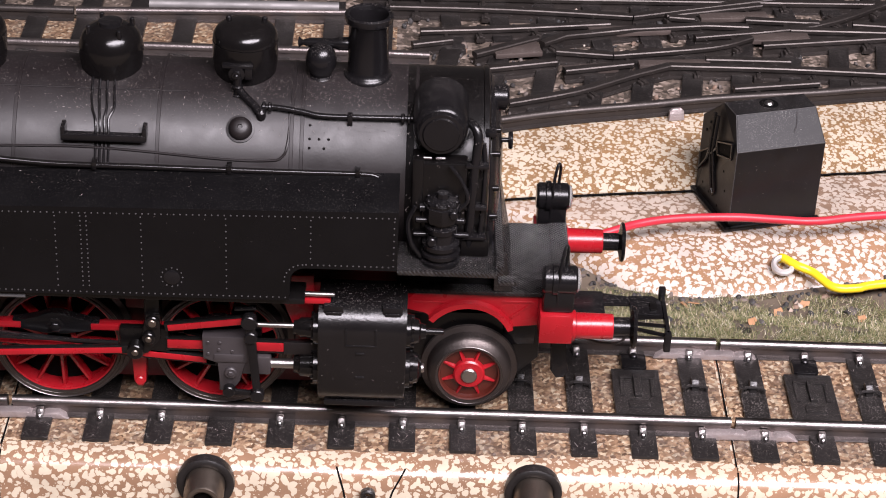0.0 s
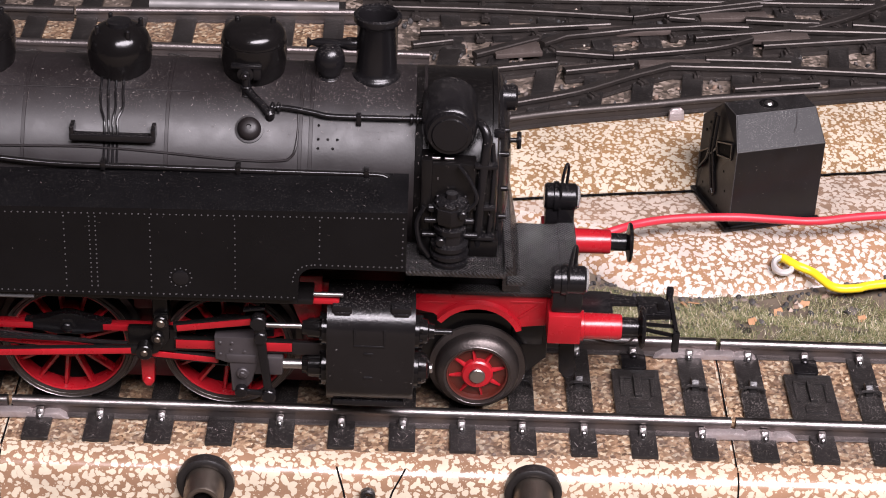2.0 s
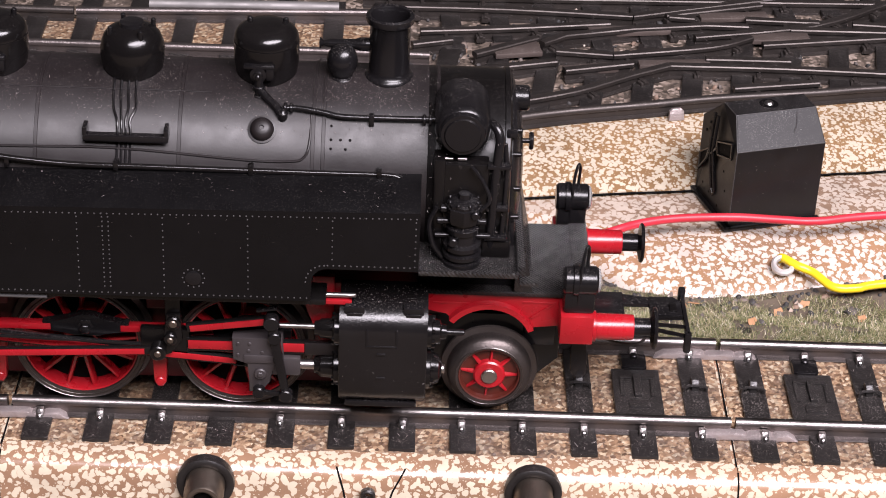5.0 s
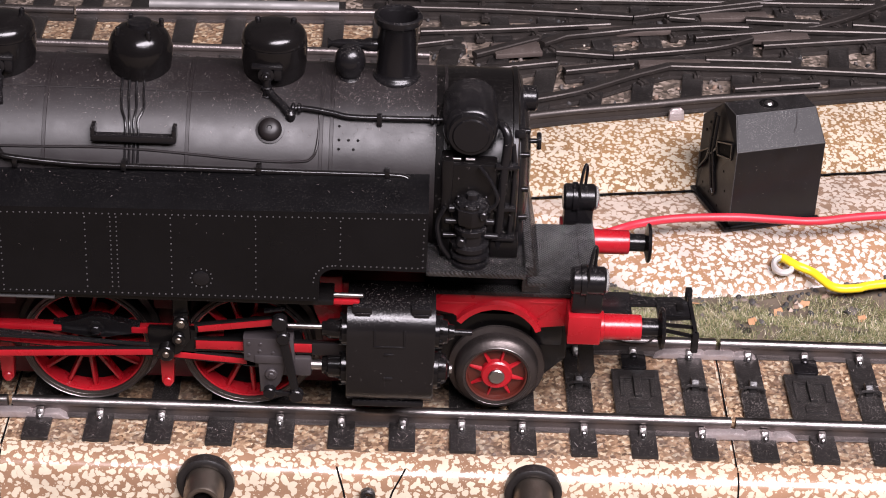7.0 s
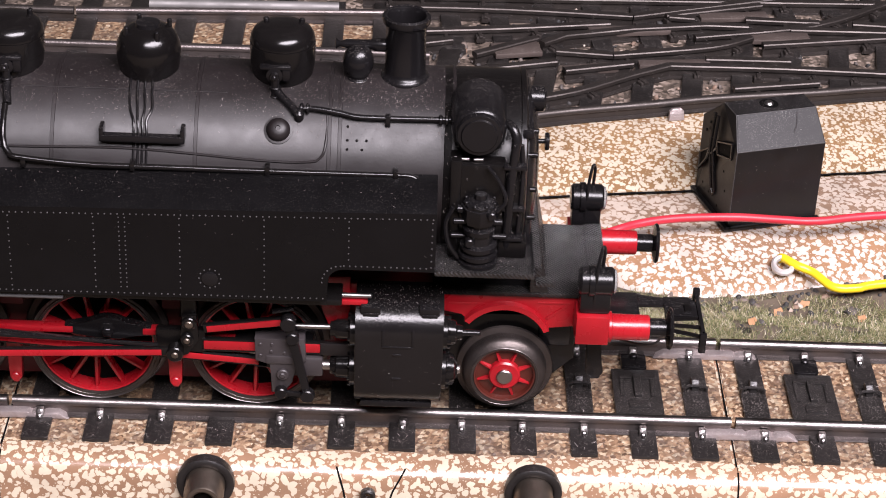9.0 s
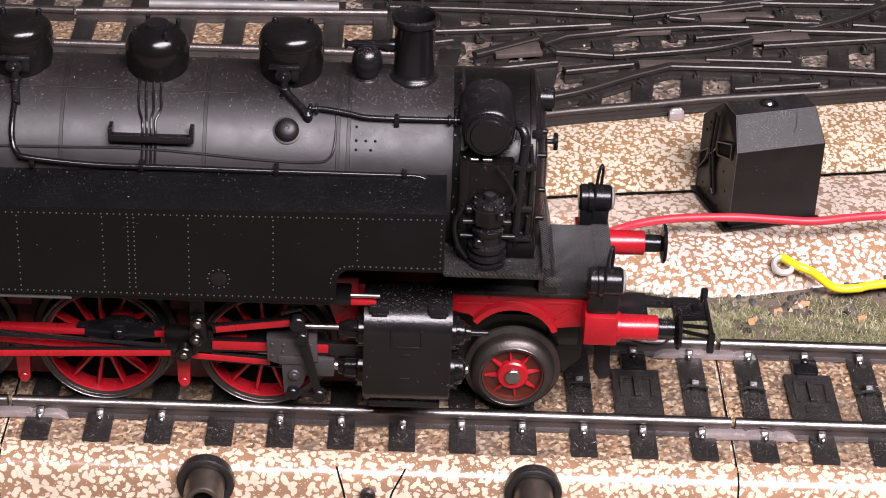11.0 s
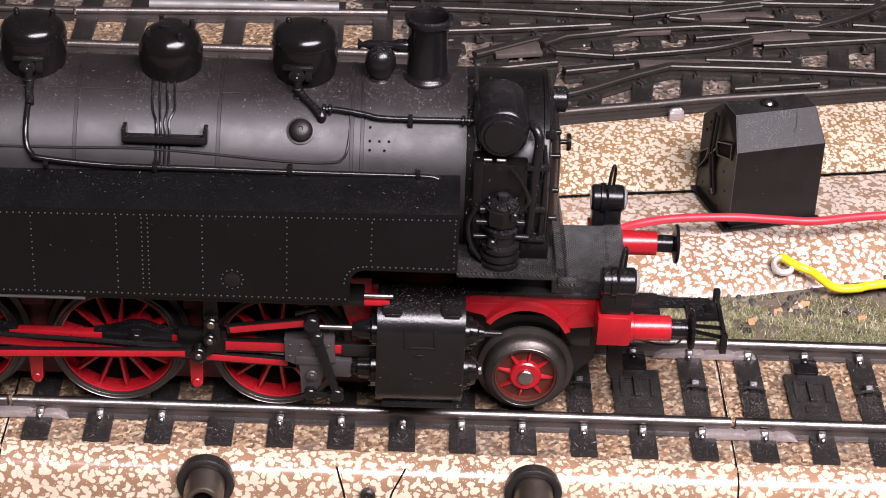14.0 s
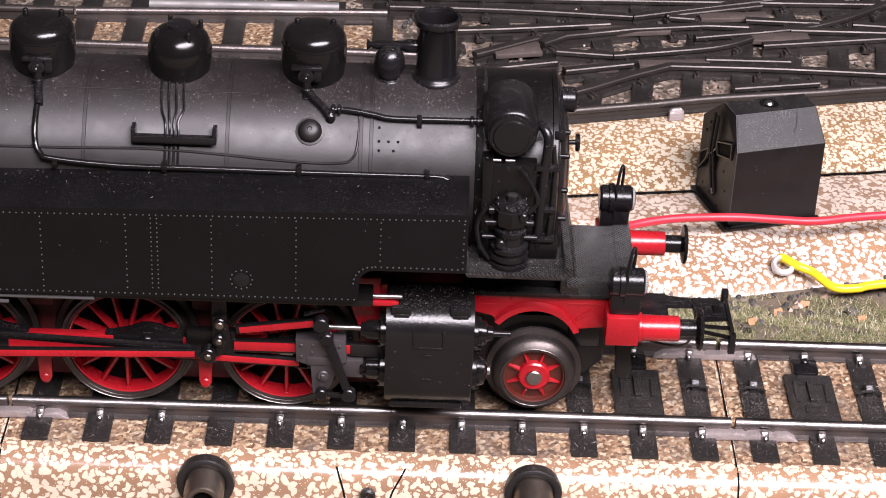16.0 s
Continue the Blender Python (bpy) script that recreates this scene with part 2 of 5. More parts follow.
def mm(x, y, z, rx=0, ry=0, rz=0):
    return pose(x * MM, y * MM, z * MM, rx, ry, rz)

# ---- ground, room ----
GZ = -10.0


def lerp(x, pts):
    return float(np.interp(x, [p[0] for p in pts], [p[1] for p in pts]))


def surface(bm, xs, row):
    """A sheet: row(x) gives the points of a cross-section."""
    prev = None
    for x in xs:
        cur = [bm.verts.new(p) for p in row(x)]
        if prev:
            for i in range(len(cur) - 1):
                bm.faces.new((prev[i], cur[i], cur[i + 1], prev[i + 1]))
        prev = cur
    return bm


def plain(name, col, rough, scale=8.0):
    m, nt, b = mat_base(name)
    co = coords(nt)
    tone = ramp(nt, noise_tex(nt, co, scale, 5, 0.6), [(0.3, tuple(c * 0.85 for c in col)), (0.7, tuple(min(1, c * 1.1) for c in col))]).outputs[0]
    nt.links.new(tone, b.inputs["Base Color"])
    b.inputs["Roughness"].default_value = rough
    return m


WALL = plain("room_wall_paint", (0.55, 0.53, 0.5), 0.9)
FLOOR = plain("room_floor_wood", (0.22, 0.14, 0.08), 0.6)
for nm, b6 in (("floor", (-2500, 2500, -2500, 2500, -960, -910)), ("ceiling", (-2500, 2500, -2500, 2500, 1500, 1550)),
               ("wall_north", (-2500, 2500, 2500, 2600, -910, 1500)), ("wall_south", (-2500, 2500, -2600, -2500, -910, 1500)),
               ("wall_east", (2500, 2600, -2500, 2500, -910, 1500)), ("wall_west", (-2600, -2500, -2500, 2500, -910, 1500))):
    thing(nm, box(B(), *b6), FLOOR if nm == "floor" else WALL, "plain painted room surface" if nm != "floor" else "brown wooden room floor", "room", kind="structure")

EARTH = plain("layout_earth", (0.11, 0.085, 0.06), 0.95, 90.0)


def ground_z(x, y):
    z = lerp(y, [(-900, GZ), (10.0, GZ), (10.2, -2.1), (12, -1.9), (16, -2.4), (20, -4.6), (28, -8.6), (33, GZ), (900, GZ)])
    return z + 0.35 * noise.noise((x * 0.25, y * 0.25, 0)) if 9 < y < 40 else z


ys = [-900, -200, -40, 10.0, 10.2] + [10.6 + i for i in range(0, 30, 1)] + [45, 60, 120, 200, 900]
xs = [-900, -300, -120] + [-60 + 2.5 * i for i in range(100)] + [260, 400, 900]
thing("ground", surface(B(), xs, lambda x: [(x, y, ground_z(x, y)) for y in ys]), EARTH, "brown layout baseboard covered with scatter earth", "ground", kind="structure")

table = thing("layout_table", box(B(), -900, 900, -900, 900, -40, -10.3, 1.0), FLOOR, "brown wooden table under the model layout", "table")
for x in (-850, 850):
    for y in (-850, 850):
        part("leg", box(B(), x - 30, x + 30, y - 30, y + 30, -910, -40, 2.0), FLOOR, table)

# ---- front track: roadbed, sleepers, rails ----
HEAD = [(0.68 * math.cos(radians(a)), -0.68 + 0.68 * math.sin(radians(a))) for a in range(200, -21, -20)]
RAILP = [(-0.95, -2.45), (-0.95, -2.25), (-0.34, -2.05), (-0.3, -1.15)] + HEAD + [(0.3, -1.15), (0.34, -2.05), (0.95, -2.25), (0.95, -2.45)]

RAILQ = [(-0.95, -2.45), (-0.95, -2.25), (-0.34, -2.05), (-0.3, -1.0), (-0.7, -0.75), (-0.74, -0.2), (-0.6, -0.03), (-0.4, 0.0),
         (0.4, 0.0), (0.6, -0.03), (0.74, -0.2), (0.7, -0.75), (0.3, -1.0), (0.34, -2.05), (0.95, -2.25), (0.95, -2.45)]


def roadbed(x0, x1):
    prof = [(-19.6, GZ), (-19.0, -7.2), (-18.75, -5.6), (-18.5, -4.6), (-18.1, -3.75), (-17.4, -3.05), (-16.6, -2.72), (-15.6, -2.6), (-12, -2.6), (12, -2.6), (15.5, -2.7), (17, -3.4), (19, -5.2), (21, GZ)]
    bm = B()
    n = int((x1 - x0) / 5)
    surface(bm, [x0 + (x1 - x0) * i / n for i in range(n + 1)], lambda x: [(x, y, z) for y, z in prof])
    return bm


SL_NEAR = prism(B(), [(-14.65, -2.6), (-14.6, -2.15), (-14.3, -2.05), (15.0, -2.05), (15.3, -2.15), (15.35, -2.6)], "x", -1.65, 1.65, 0.12)
SL_MESH = mesh_of(SL_NEAR, "sleeper", SLEEPER)
b = B()
prism(b, [(-0.8, -2.05), (-0.7, -1.6), (-0.3, -1.05), (0.25, -1.0), (0.5, -1.5), (0.6, -2.05)], "x", -0.5, 0.5, 0.2)
rod(b, "z", (0.0, -0.75, 0), 0.34, -2.05, -1.45, 10, 0.15)
CLIP_MESH = mesh_of(b, "rail_clip", CLIP)
b = B()
tube(b, [(-1.45, -0.6, -2.1), (-1.4, -0.6, -1.5), (-0.9, -0.65, -1.15), (0.9, -0.65, -1.15), (1.4, -0.6, -1.5), (1.45, -0.6, -2.1)], 0.2, 8, (0, 1, 0))
prism(b, [(-0.5, -2.1), (-0.4, -1.2), (0.1, -0.75), (0.9, -0.8), (1.3, -1.4), (1.4, -2.1)], "x", -0.5, 0.5, 0.12)
STUD_MESH = mesh_of(b, "contact_stud", SLEEPER)
b = B()
box(b, -3.1, 3.1, -7.0, 3.9, -2.1, -1.72, 0.15)
box(b, -0.45, 0.55, -2.6, 1.9, -1.75, -1.2, 0.15)
box(b, -2.2, 2.3, 1.5, 2.1, -1.75, -1.5, 0.1)
box(b, -2.2, -1.6, -2.4, 1.6, -1.75, -1.55, 0.08)
box(b, 1.7, 2.3, -2.4, 1.6, -1.75, -1.55, 0.08)
box(b, -1.3, 1.4, -4.9, -3.2, -1.75, -1.5, 0.12)
PLATE_MESH = mesh_of(b, "contact_plate", SLEEPER)
b = B()
box(b, -1.7, 1.6, 4.0, 6.9, -2.0, -1.35, 0.2)
box(b, -1.4, 1.3, 3.6, 4.4, -2.0, -1.6, 0.15)
rod(b, "z", (0.0, 6.2, 0), 0.5, -1.4, -1.0, 12)
TAB_MESH = mesh_of(b, "contact_tab", BLACK)


def grit(x, y):
    """Height of the moulded ballast: rounded grains, running out flush at its edges."""
    d = noise.voronoi((x * 1.3, y * 1.3, 0.0))[0]
    rim = min(1.0, max(0.0, (15.2 - abs(y)) / 0.9))
    return -2.66 + rim * (0.12 + 0.34 * max(0.0, 0.75 - d[0]) + 0.1 * noise.noise((x * 0.6, y * 0.6, 2.0)))


def track_section(name, x0, x1, first):
    bed = thing(name, roadbed(x0 + 0.05, x1 - 0.05), BED, "speckled brown tinplate roadbed of a straight track section", "railway track", "straight track sections")
    n = int(round((x1 - x0) / 7.5))
    st = 0.28
    nx, ny = int((x1 - x0 - 0.4) / st), int(30.2 / st)
    vs = [(MM * (x0 + 0.2 + i * st), MM * (-15.0 + j * st), MM * grit(x0 + i * st, -15.0 + j * st)) for i in range(nx + 1) for j in range(ny + 1)]
    me = bpy.data.meshes.new("ballast_bed")
    me.from_pydata(vs, [], [(i * (ny + 1) + j, (i + 1) * (ny + 1) + j, (i + 1) * (ny + 1) + j + 1, i * (ny + 1) + j + 1) for i in range(nx) for j in range(ny)])
    me.materials.append(BED_IN)
    gb = new("ballast_bed", me)
    gb.parent = bed
    tagged(gb, "dirty gritty ballast between the sleepers", kind="stuff")
    for k in range(n):
        x = x0 + first + 7.5 * k
        share("sleeper", SL_MESH, bed, mm(x, 0, 0.0))
        for y in (-9.75, 7.85):
            if random.random() < 0.9:
                share("rail_clip", CLIP_MESH, bed, mm(x + random.uniform(-0.25, 0.25), y - 0.15, 0.0, 0, 0, random.uniform(-9, 9)))
        if k % 3 == 1 and x > 60:
            share("contact_plate", PLATE_MESH, bed, mm(x, 0, 0))
            share("contact_tab", TAB_MESH, bed, mm(x, 0, 0))
        else:
            share("contact_stud", STUD_MESH, bed, mm(x, 0.2, 0.05, 0, 0, random.uniform(-6, 6)))
    for y in (-8.9, 8.9):
        bm = sweep(B(), [(x0 + 0.35 + (x1 - x0 - 0.6) * i / 8, y, 0) for i in range(9)], RAILP)
        rl = part("rail", bm, RAIL, bed, "dark steel rail with polished head")
        top = sweep(B(), [(x0 + 0.36 + (x1 - x0 - 0.62) * i / 8, y, 0.03) for i in range(9)], [(0.69 * math.cos(radians(a)), -0.7 + 0.69 * math.sin(radians(a))) for a in range(165, 14, -15)])
        part("rail_head", top, RAIL_TOP, rl, "polished rail head")
        # brighter tubes put a highlight line along each edge of the foot
        for s in (-1, 1):
            part("rail_foot_glint", tube(B(), [(x0 + 0.4, y + s * 0.95, -2.3), (x1 - 0.4, y + s * 0.95, -2.3)], 0.12, 8), RAIL_TOP, rl)
    return bed


track_section("straight_track", 0, 90, 3.75)
track_section("straight_track", 90, 180, 3.75)
track_section("straight_track", -90, 0, 3.75)
# steel joint plates over the rail feet
for x0, x1, y in ((84.9, 98.2, -9.7), (-4.0, 7.4, -9.7), (81.5, 95.5, 8.05)):
    thing("joint_plate", prism(B(), [(x0, -2.35), (x0 + 1.3, -1.5), (x0 + 4.6, -1.4), (x0 + 6.4, -1.4), (x0 + 6.8, -1.75), (x0 + 7.4, -1.45), (x1 - 3.6, -1.45), (x1 - 3.2, -1.8), (x1 - 2.7, -1.5), (x1 - 1.2, -1.5), (x1, -2.35)], "y", y - 0.75, y + 0.6, 0.18), PLATE,
          "bright steel joint plate clamped over a rail foot", "rail joint", "rail joint plates")
# pressed lines of the lid in the roadbed flank, joints between sections
for nm, x0, x1 in (("lid_line", 40.9, 42.4), ("lid_line", 49.3, 46.8), ("joint_line", 0.0, 0.0), ("joint_line", 90.0, 90.0)):
    y0 = -16.6 if nm == "joint_line" else -17.3
    pts = [(y, z) for y, z in ((-16.6, -2.72), (-17.4, -3.05), (-18.1, -3.75), (-18.5, -4.6), (-18.75, -5.6), (-19.0, -7.2), (-19.6, -10.0)) if y <= y0 + 0.3]
    tube(bl := B(), [(x0 + (x1 - x0) * i / (len(pts) - 1), y, z) for i, (y, z) in enumerate(pts)], 0.13, 6, (1, 0, 0))
    thing("roadbed_seam", bl, DARK, "thin dark seam in the speckled roadbed flank", "seam", "roadbed seams")
for x in (0.0, 90.0):
    thing("roadbed_seam", tube(B(), [(x - 0.1 + 0.05 * math.sin(k), -15.6 + 31 * k / 12, -2.5) for k in range(13)], 0.1, 6, (1, 0, 0)), DARK, "thin dark joint across the ballast between two sections", "seam", "roadbed seams")
# plug-hole tab and feed sockets
for x in (25.1, 64.9):
    tilt = mm(x, -19.2, -4.75, 88, 0, 0)
    b = lathe(B(), [(2.45, -1.2), (3.4, -1.2), (3.55, -0.2), (3.48, 0.3), (3.25, 0.45), (2.7, 0.45), (2.5, 0.3)], "z", (0, 0, 0), 44, True)
    s = thing("feed_socket", b, SLEEPER, "round black plastic feed socket in the roadbed flank", "socket", "feed sockets", m=tilt)
    b = lathe(B(), [(1.2, -1.0), (1.3, 3.9), (1.6, 4.15), (2.0, 4.1), (2.15, 3.85), (2.15, 3.5), (2.4, 3.0), (2.45, -1.0)], "z", (0, 0, 0), 40)
    part("sleeve", b, BRONZE, s, "dull metal sleeve")
    part("bore", lathe(B(), [(1.25, 2.6), (0, 2.6)], "z", (0, 0, 0), 24), DARK, s)
b = B()
lathe(b, [(0.45, -19.3), (0.9, -19.3), (0.95, -19.9), (0.75, -20.2), (0.45, -20.1)], "y", (44.8, 0, -5.5), 24, True)
thing("eyelet", b, SLEEPER, "small dark eyelet in the roadbed flank", "eyelet")

# ---- grass between the tracks ----
m, nt, bs = mat_base("static_grass")
gi = nt.nodes.new("ShaderNodeNewGeometry")
r = ramp(nt, gi.outputs["Random Per Island"], [(0.0, (0.04, 0.045, 0.014)), (0.4, (0.12, 0.135, 0.045)), (0.7, (0.21, 0.175, 0.09)), (0.9, (0.36, 0.31, 0.2)), (1.0, (0.55, 0.5, 0.4))])
nt.links.new(r.outputs[0], bs.inputs["Base Color"])
bs.inputs["Roughness"].default_value = 0.7
GRASS = m
rnd = random.Random(4)
verts, faces = [], []
for i in range(60000):
    x, y = rnd.uniform(60, 135), rnd.uniform(10.1, 36) if i % 3 else rnd.uniform(10.0, 15)
    if noise.noise((x * 0.13, y * 0.2, 3.1)) < -0.1 and rnd.random() < 0.9:
        continue
    z = ground_z(x, y)
    a, ln, w = rnd.uniform(0, 6.28), rnd.uniform(0.5, 1.3), 0.055
    dx, dy = math.cos(a), math.sin(a)
    tx, ty = dx * ln * rnd.uniform(0.3, 1.2), dy * ln * rnd.uniform(0.3, 1.2)
    k = len(verts)
    verts += [(MM * (x - dy * w), MM * (y + dx * w), MM * z), (MM * (x + dy * w), MM * (y - dx * w), MM * z), (MM * (x + tx), MM * (y + ty), MM * (z + ln * 0.55))]
    faces.append((k, k + 1, k + 2))
me = bpy.data.meshes.new("grass")
me.from_pydata(verts, [], faces)
me.materials.append(GRASS)
tagged(new("grass", me), "olive and straw static grass fibres beside the track", "grass", kind="stuff")

m, nt, bs = mat_base("scatter_stone")
gi = nt.nodes.new("ShaderNodeNewGeometry")
r = ramp(nt, gi.outputs["Random Per Island"], [(0.0, (0.015, 0.015, 0.015)), (0.5, (0.055, 0.05, 0.048)), (0.8, (0.13, 0.105, 0.09)), (0.92, (0.22, 0.14, 0.095)), (1.0, (0.5, 0.44, 0.38))])
nt.links.new(r.outputs[0], bs.inputs["Base Color"])
bs.inputs["Roughness"].default_value = 0.7
STONE = m


def stones(name, label, spots, seed):
    rn = random.Random(seed)
    bm = B()
    for x, y, z, s in spots:
        vs = bmesh.ops.create_icosphere(bm, subdivisions=1, radius=s)["verts"]
        e = Euler((rn.uniform(0, 3), rn.uniform(0, 3), rn.uniform(0, 3))).to_matrix()
        sc = (rn.uniform(0.7, 1.3), rn.uniform(0.6, 1.0), rn.uniform(0.5, 0.8))
        for v in vs:
            j = 1 + 0.35 * noise.noise(v.co * 2.0 + Vector((x, y, z)))
            v.co = e @ Vector([c * q * j for c, q in zip(v.co, sc)]) + Vector((x, y, z))
    ob = new(name, mesh_of(bm, name, STONE, 55))
    return tagged(ob, label, "gravel", kind="stuff")


rnd = random.Random(8)
FRONT_EDGE = [(40, 58), (60, 52), (68, 47), (75.4, 41.2), (80, 36.8), (86.5, 35.2), (94.7, 35.1), (105, 37.6), (119.5, 41.6), (160, 52)]
sp = []
for i in range(330):
    x = rnd.uniform(62, 135)
    y = lerp(x, FRONT_EDGE) - abs(rnd.gauss(0, 2.8)) if rnd.random() < 0.75 else rnd.uniform(11, 33)
    if 98 < x < 113 and rnd.random() < 0.4:
        y = lerp(x, FRONT_EDGE) - rnd.uniform(0, 9)
    sp.append((x, y, ground_z(x, y), rnd.choice((0.25, 0.35, 0.45, 0.6, 0.8))))
stones("gravel", "loose dark and brown scatter stones in the grass", sp, 3)

rnd = random.Random(19)
LEAF = painted("dry_leaf", (0.38, 0.2, 0.1), 0.6, grain=1.0)
for x, y in ((88.6, 31.5), (90.3, 32.8), (101.6, 29.5), (112.9, 26.5), (96.2, 19.5), (106.0, 33.5)):
    b = prism(B(), [(-1.0, -0.2), (-0.35, -0.7), (0.3, -0.35), (0.75, -0.5), (1.1, 0.15), (0.4, 0.35), (0.1, 0.7), (-0.45, 0.3)], "z", 0.0, 0.12, 0.03)
    thing("dry_leaf", b, LEAF, "orange-brown dry leaf scrap on the grass", "leaf", "leaf scraps", m=mm(x, y, ground_z(x, y) + 0.35, rnd.uniform(10, 40), rnd.uniform(-25, 25), rnd.uniform(0, 180)))

# ---- turnout roadbed behind: hump with the drive, shoulder, ballast ----
SEAM = [(20, 44), (46, 50), (62.2, 53.8), (81.2, 57.1), (94.3, 59.2), (113, 65.1), (123.3, 67.0), (160, 76)]
R1 = [(-20, 44), (20, 54.5), (46.5, 63.4), (62.2, 69.7), (72.9, 73.4), (86.6, 76.9), (97.7, 79.9), (114.5, 83.2), (125.7, 85.7), (160, 92)]
HUMP = [(0, GZ), (0.03, -9.3), (0.09, -8.5), (0.18, -7.7), (0.3, -7.0), (0.42, -6.5), (0.55, -6.2), (0.75, -6.05), (1.0, -6.0)]


def hump_row(x, lo=0.0, hi=0.55):
    f, s = lerp(x, FRONT_EDGE), lerp(x, SEAM) - 0.35
    return [(x, f + v * (s - f), z) for v, z in HUMP if lo <= v <= hi]


def smooth_line(pts, n=6):
    return [(p.x, p.y) for p in curve_pts([(a, b, 0) for a, b in pts], n)]


FRONT_EDGE = smooth_line(FRONT_EDGE)
SEAM = smooth_line(SEAM)
R1 = smooth_line(R1)
turnout = thing("turnout_drive_hump", surface(B(), [42 + 1.5 * i for i in range(78)], hump_row), BED_HUMP, "speckled tinplate hump over a turnout drive", "railway track")
part("top_plate", surface(B(), [42 + 1.5 * i for i in range(78)], lambda x: hump_row(x, 0.5, 1.0)), DUSTY, turnout, "dusty dull top of the hump")


def shoulder_row(x):
    s, t = lerp(x, SEAM) + 0.35, lerp(x, R1) - 2.2
    return [(x, s, GZ), (x, s, -5.6)] + [(x, s + v * (t - s), z) for v, z in ((0.12, -4.9), (0.3, -4.1), (0.5, -3.5), (0.7, -3.05), (0.88, -2.75), (1.0, -2.6))] + [(x, t + 3, -2.6)]


rear_bed = thing("turnout_roadbed", surface(B(), [-20 + 2 * i for i in range(86)], shoulder_row), BED_REAR, "speckled tinplate shoulder of the rear turnout roadbed", "railway track")


def yard_row(x):
    t = lerp(x, R1) - 0.5
    n = 24
    return [(x, t + (150 - t) * i / n, -2.62 + 0.12 * noise.noise((x * 0.3, i * 0.7, 1.0))) for i in range(n + 1)] + [(x, 152, GZ)]


thing("roadbed_seam", tube(B(), [(x, y, -5.75) for x, y in SEAM], 0.14, 6), DARK, "thin dark seam between drive hump and rear roadbed", "seam", "roadbed seams")
yard = thing("turnout_ballast", surface(B(), [-90 + 2 * i for i in range(130)], yard_row), BED_BACK, "grimy ballast bed under the rear crossing tracks", "railway track")

part("lug", prism(B(), [(-1.0, 0.0), (-0.9, 1.6), (-0.4, 2.0), (1.0, 2.0), (1.5, 1.5), (1.6, 0.0)], "y", -0.35, 0.35, 0.15), PLATE, rear_bed, "bent dusty tin lug").matrix_basis = mm(90.6, 75.6, -2.6, -12, 0, 14)
st = 0.55
vs = [(MM * (-60 + i * st), MM * (92.5 + j * st), MM * (grit(-60 + i * st, j * st) + 0.1)) for i in range(194) for j in range(25)]
me = bpy.data.meshes.new("ballast_bed")
me.from_pydata(vs, [], [(i * 25 + j, (i + 1) * 25 + j, (i + 1) * 25 + j + 1, i * 25 + j + 1) for i in range(193) for j in range(24)])
me.materials.append(BED_IN)
gb = new("ballast_bed", me)
gb.parent = yard
tagged(gb, "brown gritty ballast of the rear straight track", kind="stuff")
# rear rails: straight pair, running rail and the crossing's short rails
REAR = [("rail", [(a, b) for a, b in R1 if a > 20]),
        ("rail", [(-90, 91.2), (9, 91.7), (33, 92), (51.6, 91.8)]), ("rail", [(-90, 104.0), (-8.4, 104.2)]), ("rail", [(-8.0, 104.2), (44.3, 107.6)]),
        ("crossing_rail", [(64.1, 75.4), (75.1, 80.4), (84, 86.5), (91.0, 90.8)]), ("crossing_rail", [(91.0, 90.8), (111.0, 91.1), (140, 90.2)]),
        ("check_rail", [(73.6, 87.7), (84.9, 91.1)]), ("crossing_rail", [(72.6, 94.8), (81.9, 94.0)]), ("crossing_rail", [(81.9, 94.0), (98.7, 98.4), (105.9, 102.7)]),
        ("crossing_rail", [(107.5, 99.9), (129.0, 104.3), (150, 108)]), ("crossing_rail", [(70.3, 97.6), (74.3, 100.9), (86, 104.5), (98.7, 106.9), (105.9, 106.9)]),
        ("crossing_rail", [(44.7, 110.1), (65.0, 110.5), (86.3, 109.5)]), ("crossing_rail", [(86.3, 109.5), (104.6, 116.1), (125, 123)]),
        ("check_rail", [(105.8, 109.8), (118.4, 109.5)]), ("check_rail", [(124.2, 109.5), (140, 108.5)]), ("crossing_rail", [(113.1, 106.4), (140, 106.9)]),
        ("check_rail", [(92.7, 109.9), (97.0, 109.5)]), ("check_rail", [(59.0, 92.8), (69.5, 99.7)]), ("check_rail", [(56.0, 86.2), (72.4, 91.2)]),
        ("check_rail", [(97.3, 94.0), (111.4, 94.3)]), ("check_rail", [(48.7, 95.8), (55.3, 98.1)]), ("crossing_rail", [(50.0, 101.0), (64.8, 103.2), (82.2, 106.5)]),
        ("crossing_rail", [(96.3, 102.3), (117.3, 108.5), (132, 119)]), ("check_rail", [(100.8, 83.8), (115.0, 86.9)]), ("check_rail", [(92.1, 110.6), (109.3, 116.2)]),
        ("crossing_rail", [(40, 114.5), (80, 116.0), (140, 119.0)])]
for i, (nm, pts) in enumerate(REAR):
    z = 0.0 if nm == "rail" else -0.05 - 0.012 * i
    part(nm, sweep(B(), [(p[0], p[1], z) for p in (pts if len(pts) > 4 else curve_pts([(a, c, 0) for a, c in pts], 4))], RAILP if i < 4 else RAILQ), RAIL if i in (1, 3) else RAIL_DARK, yard)
guard_bar = tube(B(), [(4.1, 106.2, 0.1), (20, 106.9, 0.1), (36.1, 107.5, 0.1)], 0.9, 14)
part("guard_rail", guard_bar, GUARD, yard, "light grey rounded guard rail")
b = prism(B(), [(-0.2, -2.6), (-0.1, -1.9), (0.2, -1.75), (23.8, -1.75), (24.1, -1.9), (24.2, -2.6)], "x", -1.7, 1.7, 0.15)
SL_BACK = mesh_of(b, "sleeper", SLEEPER)
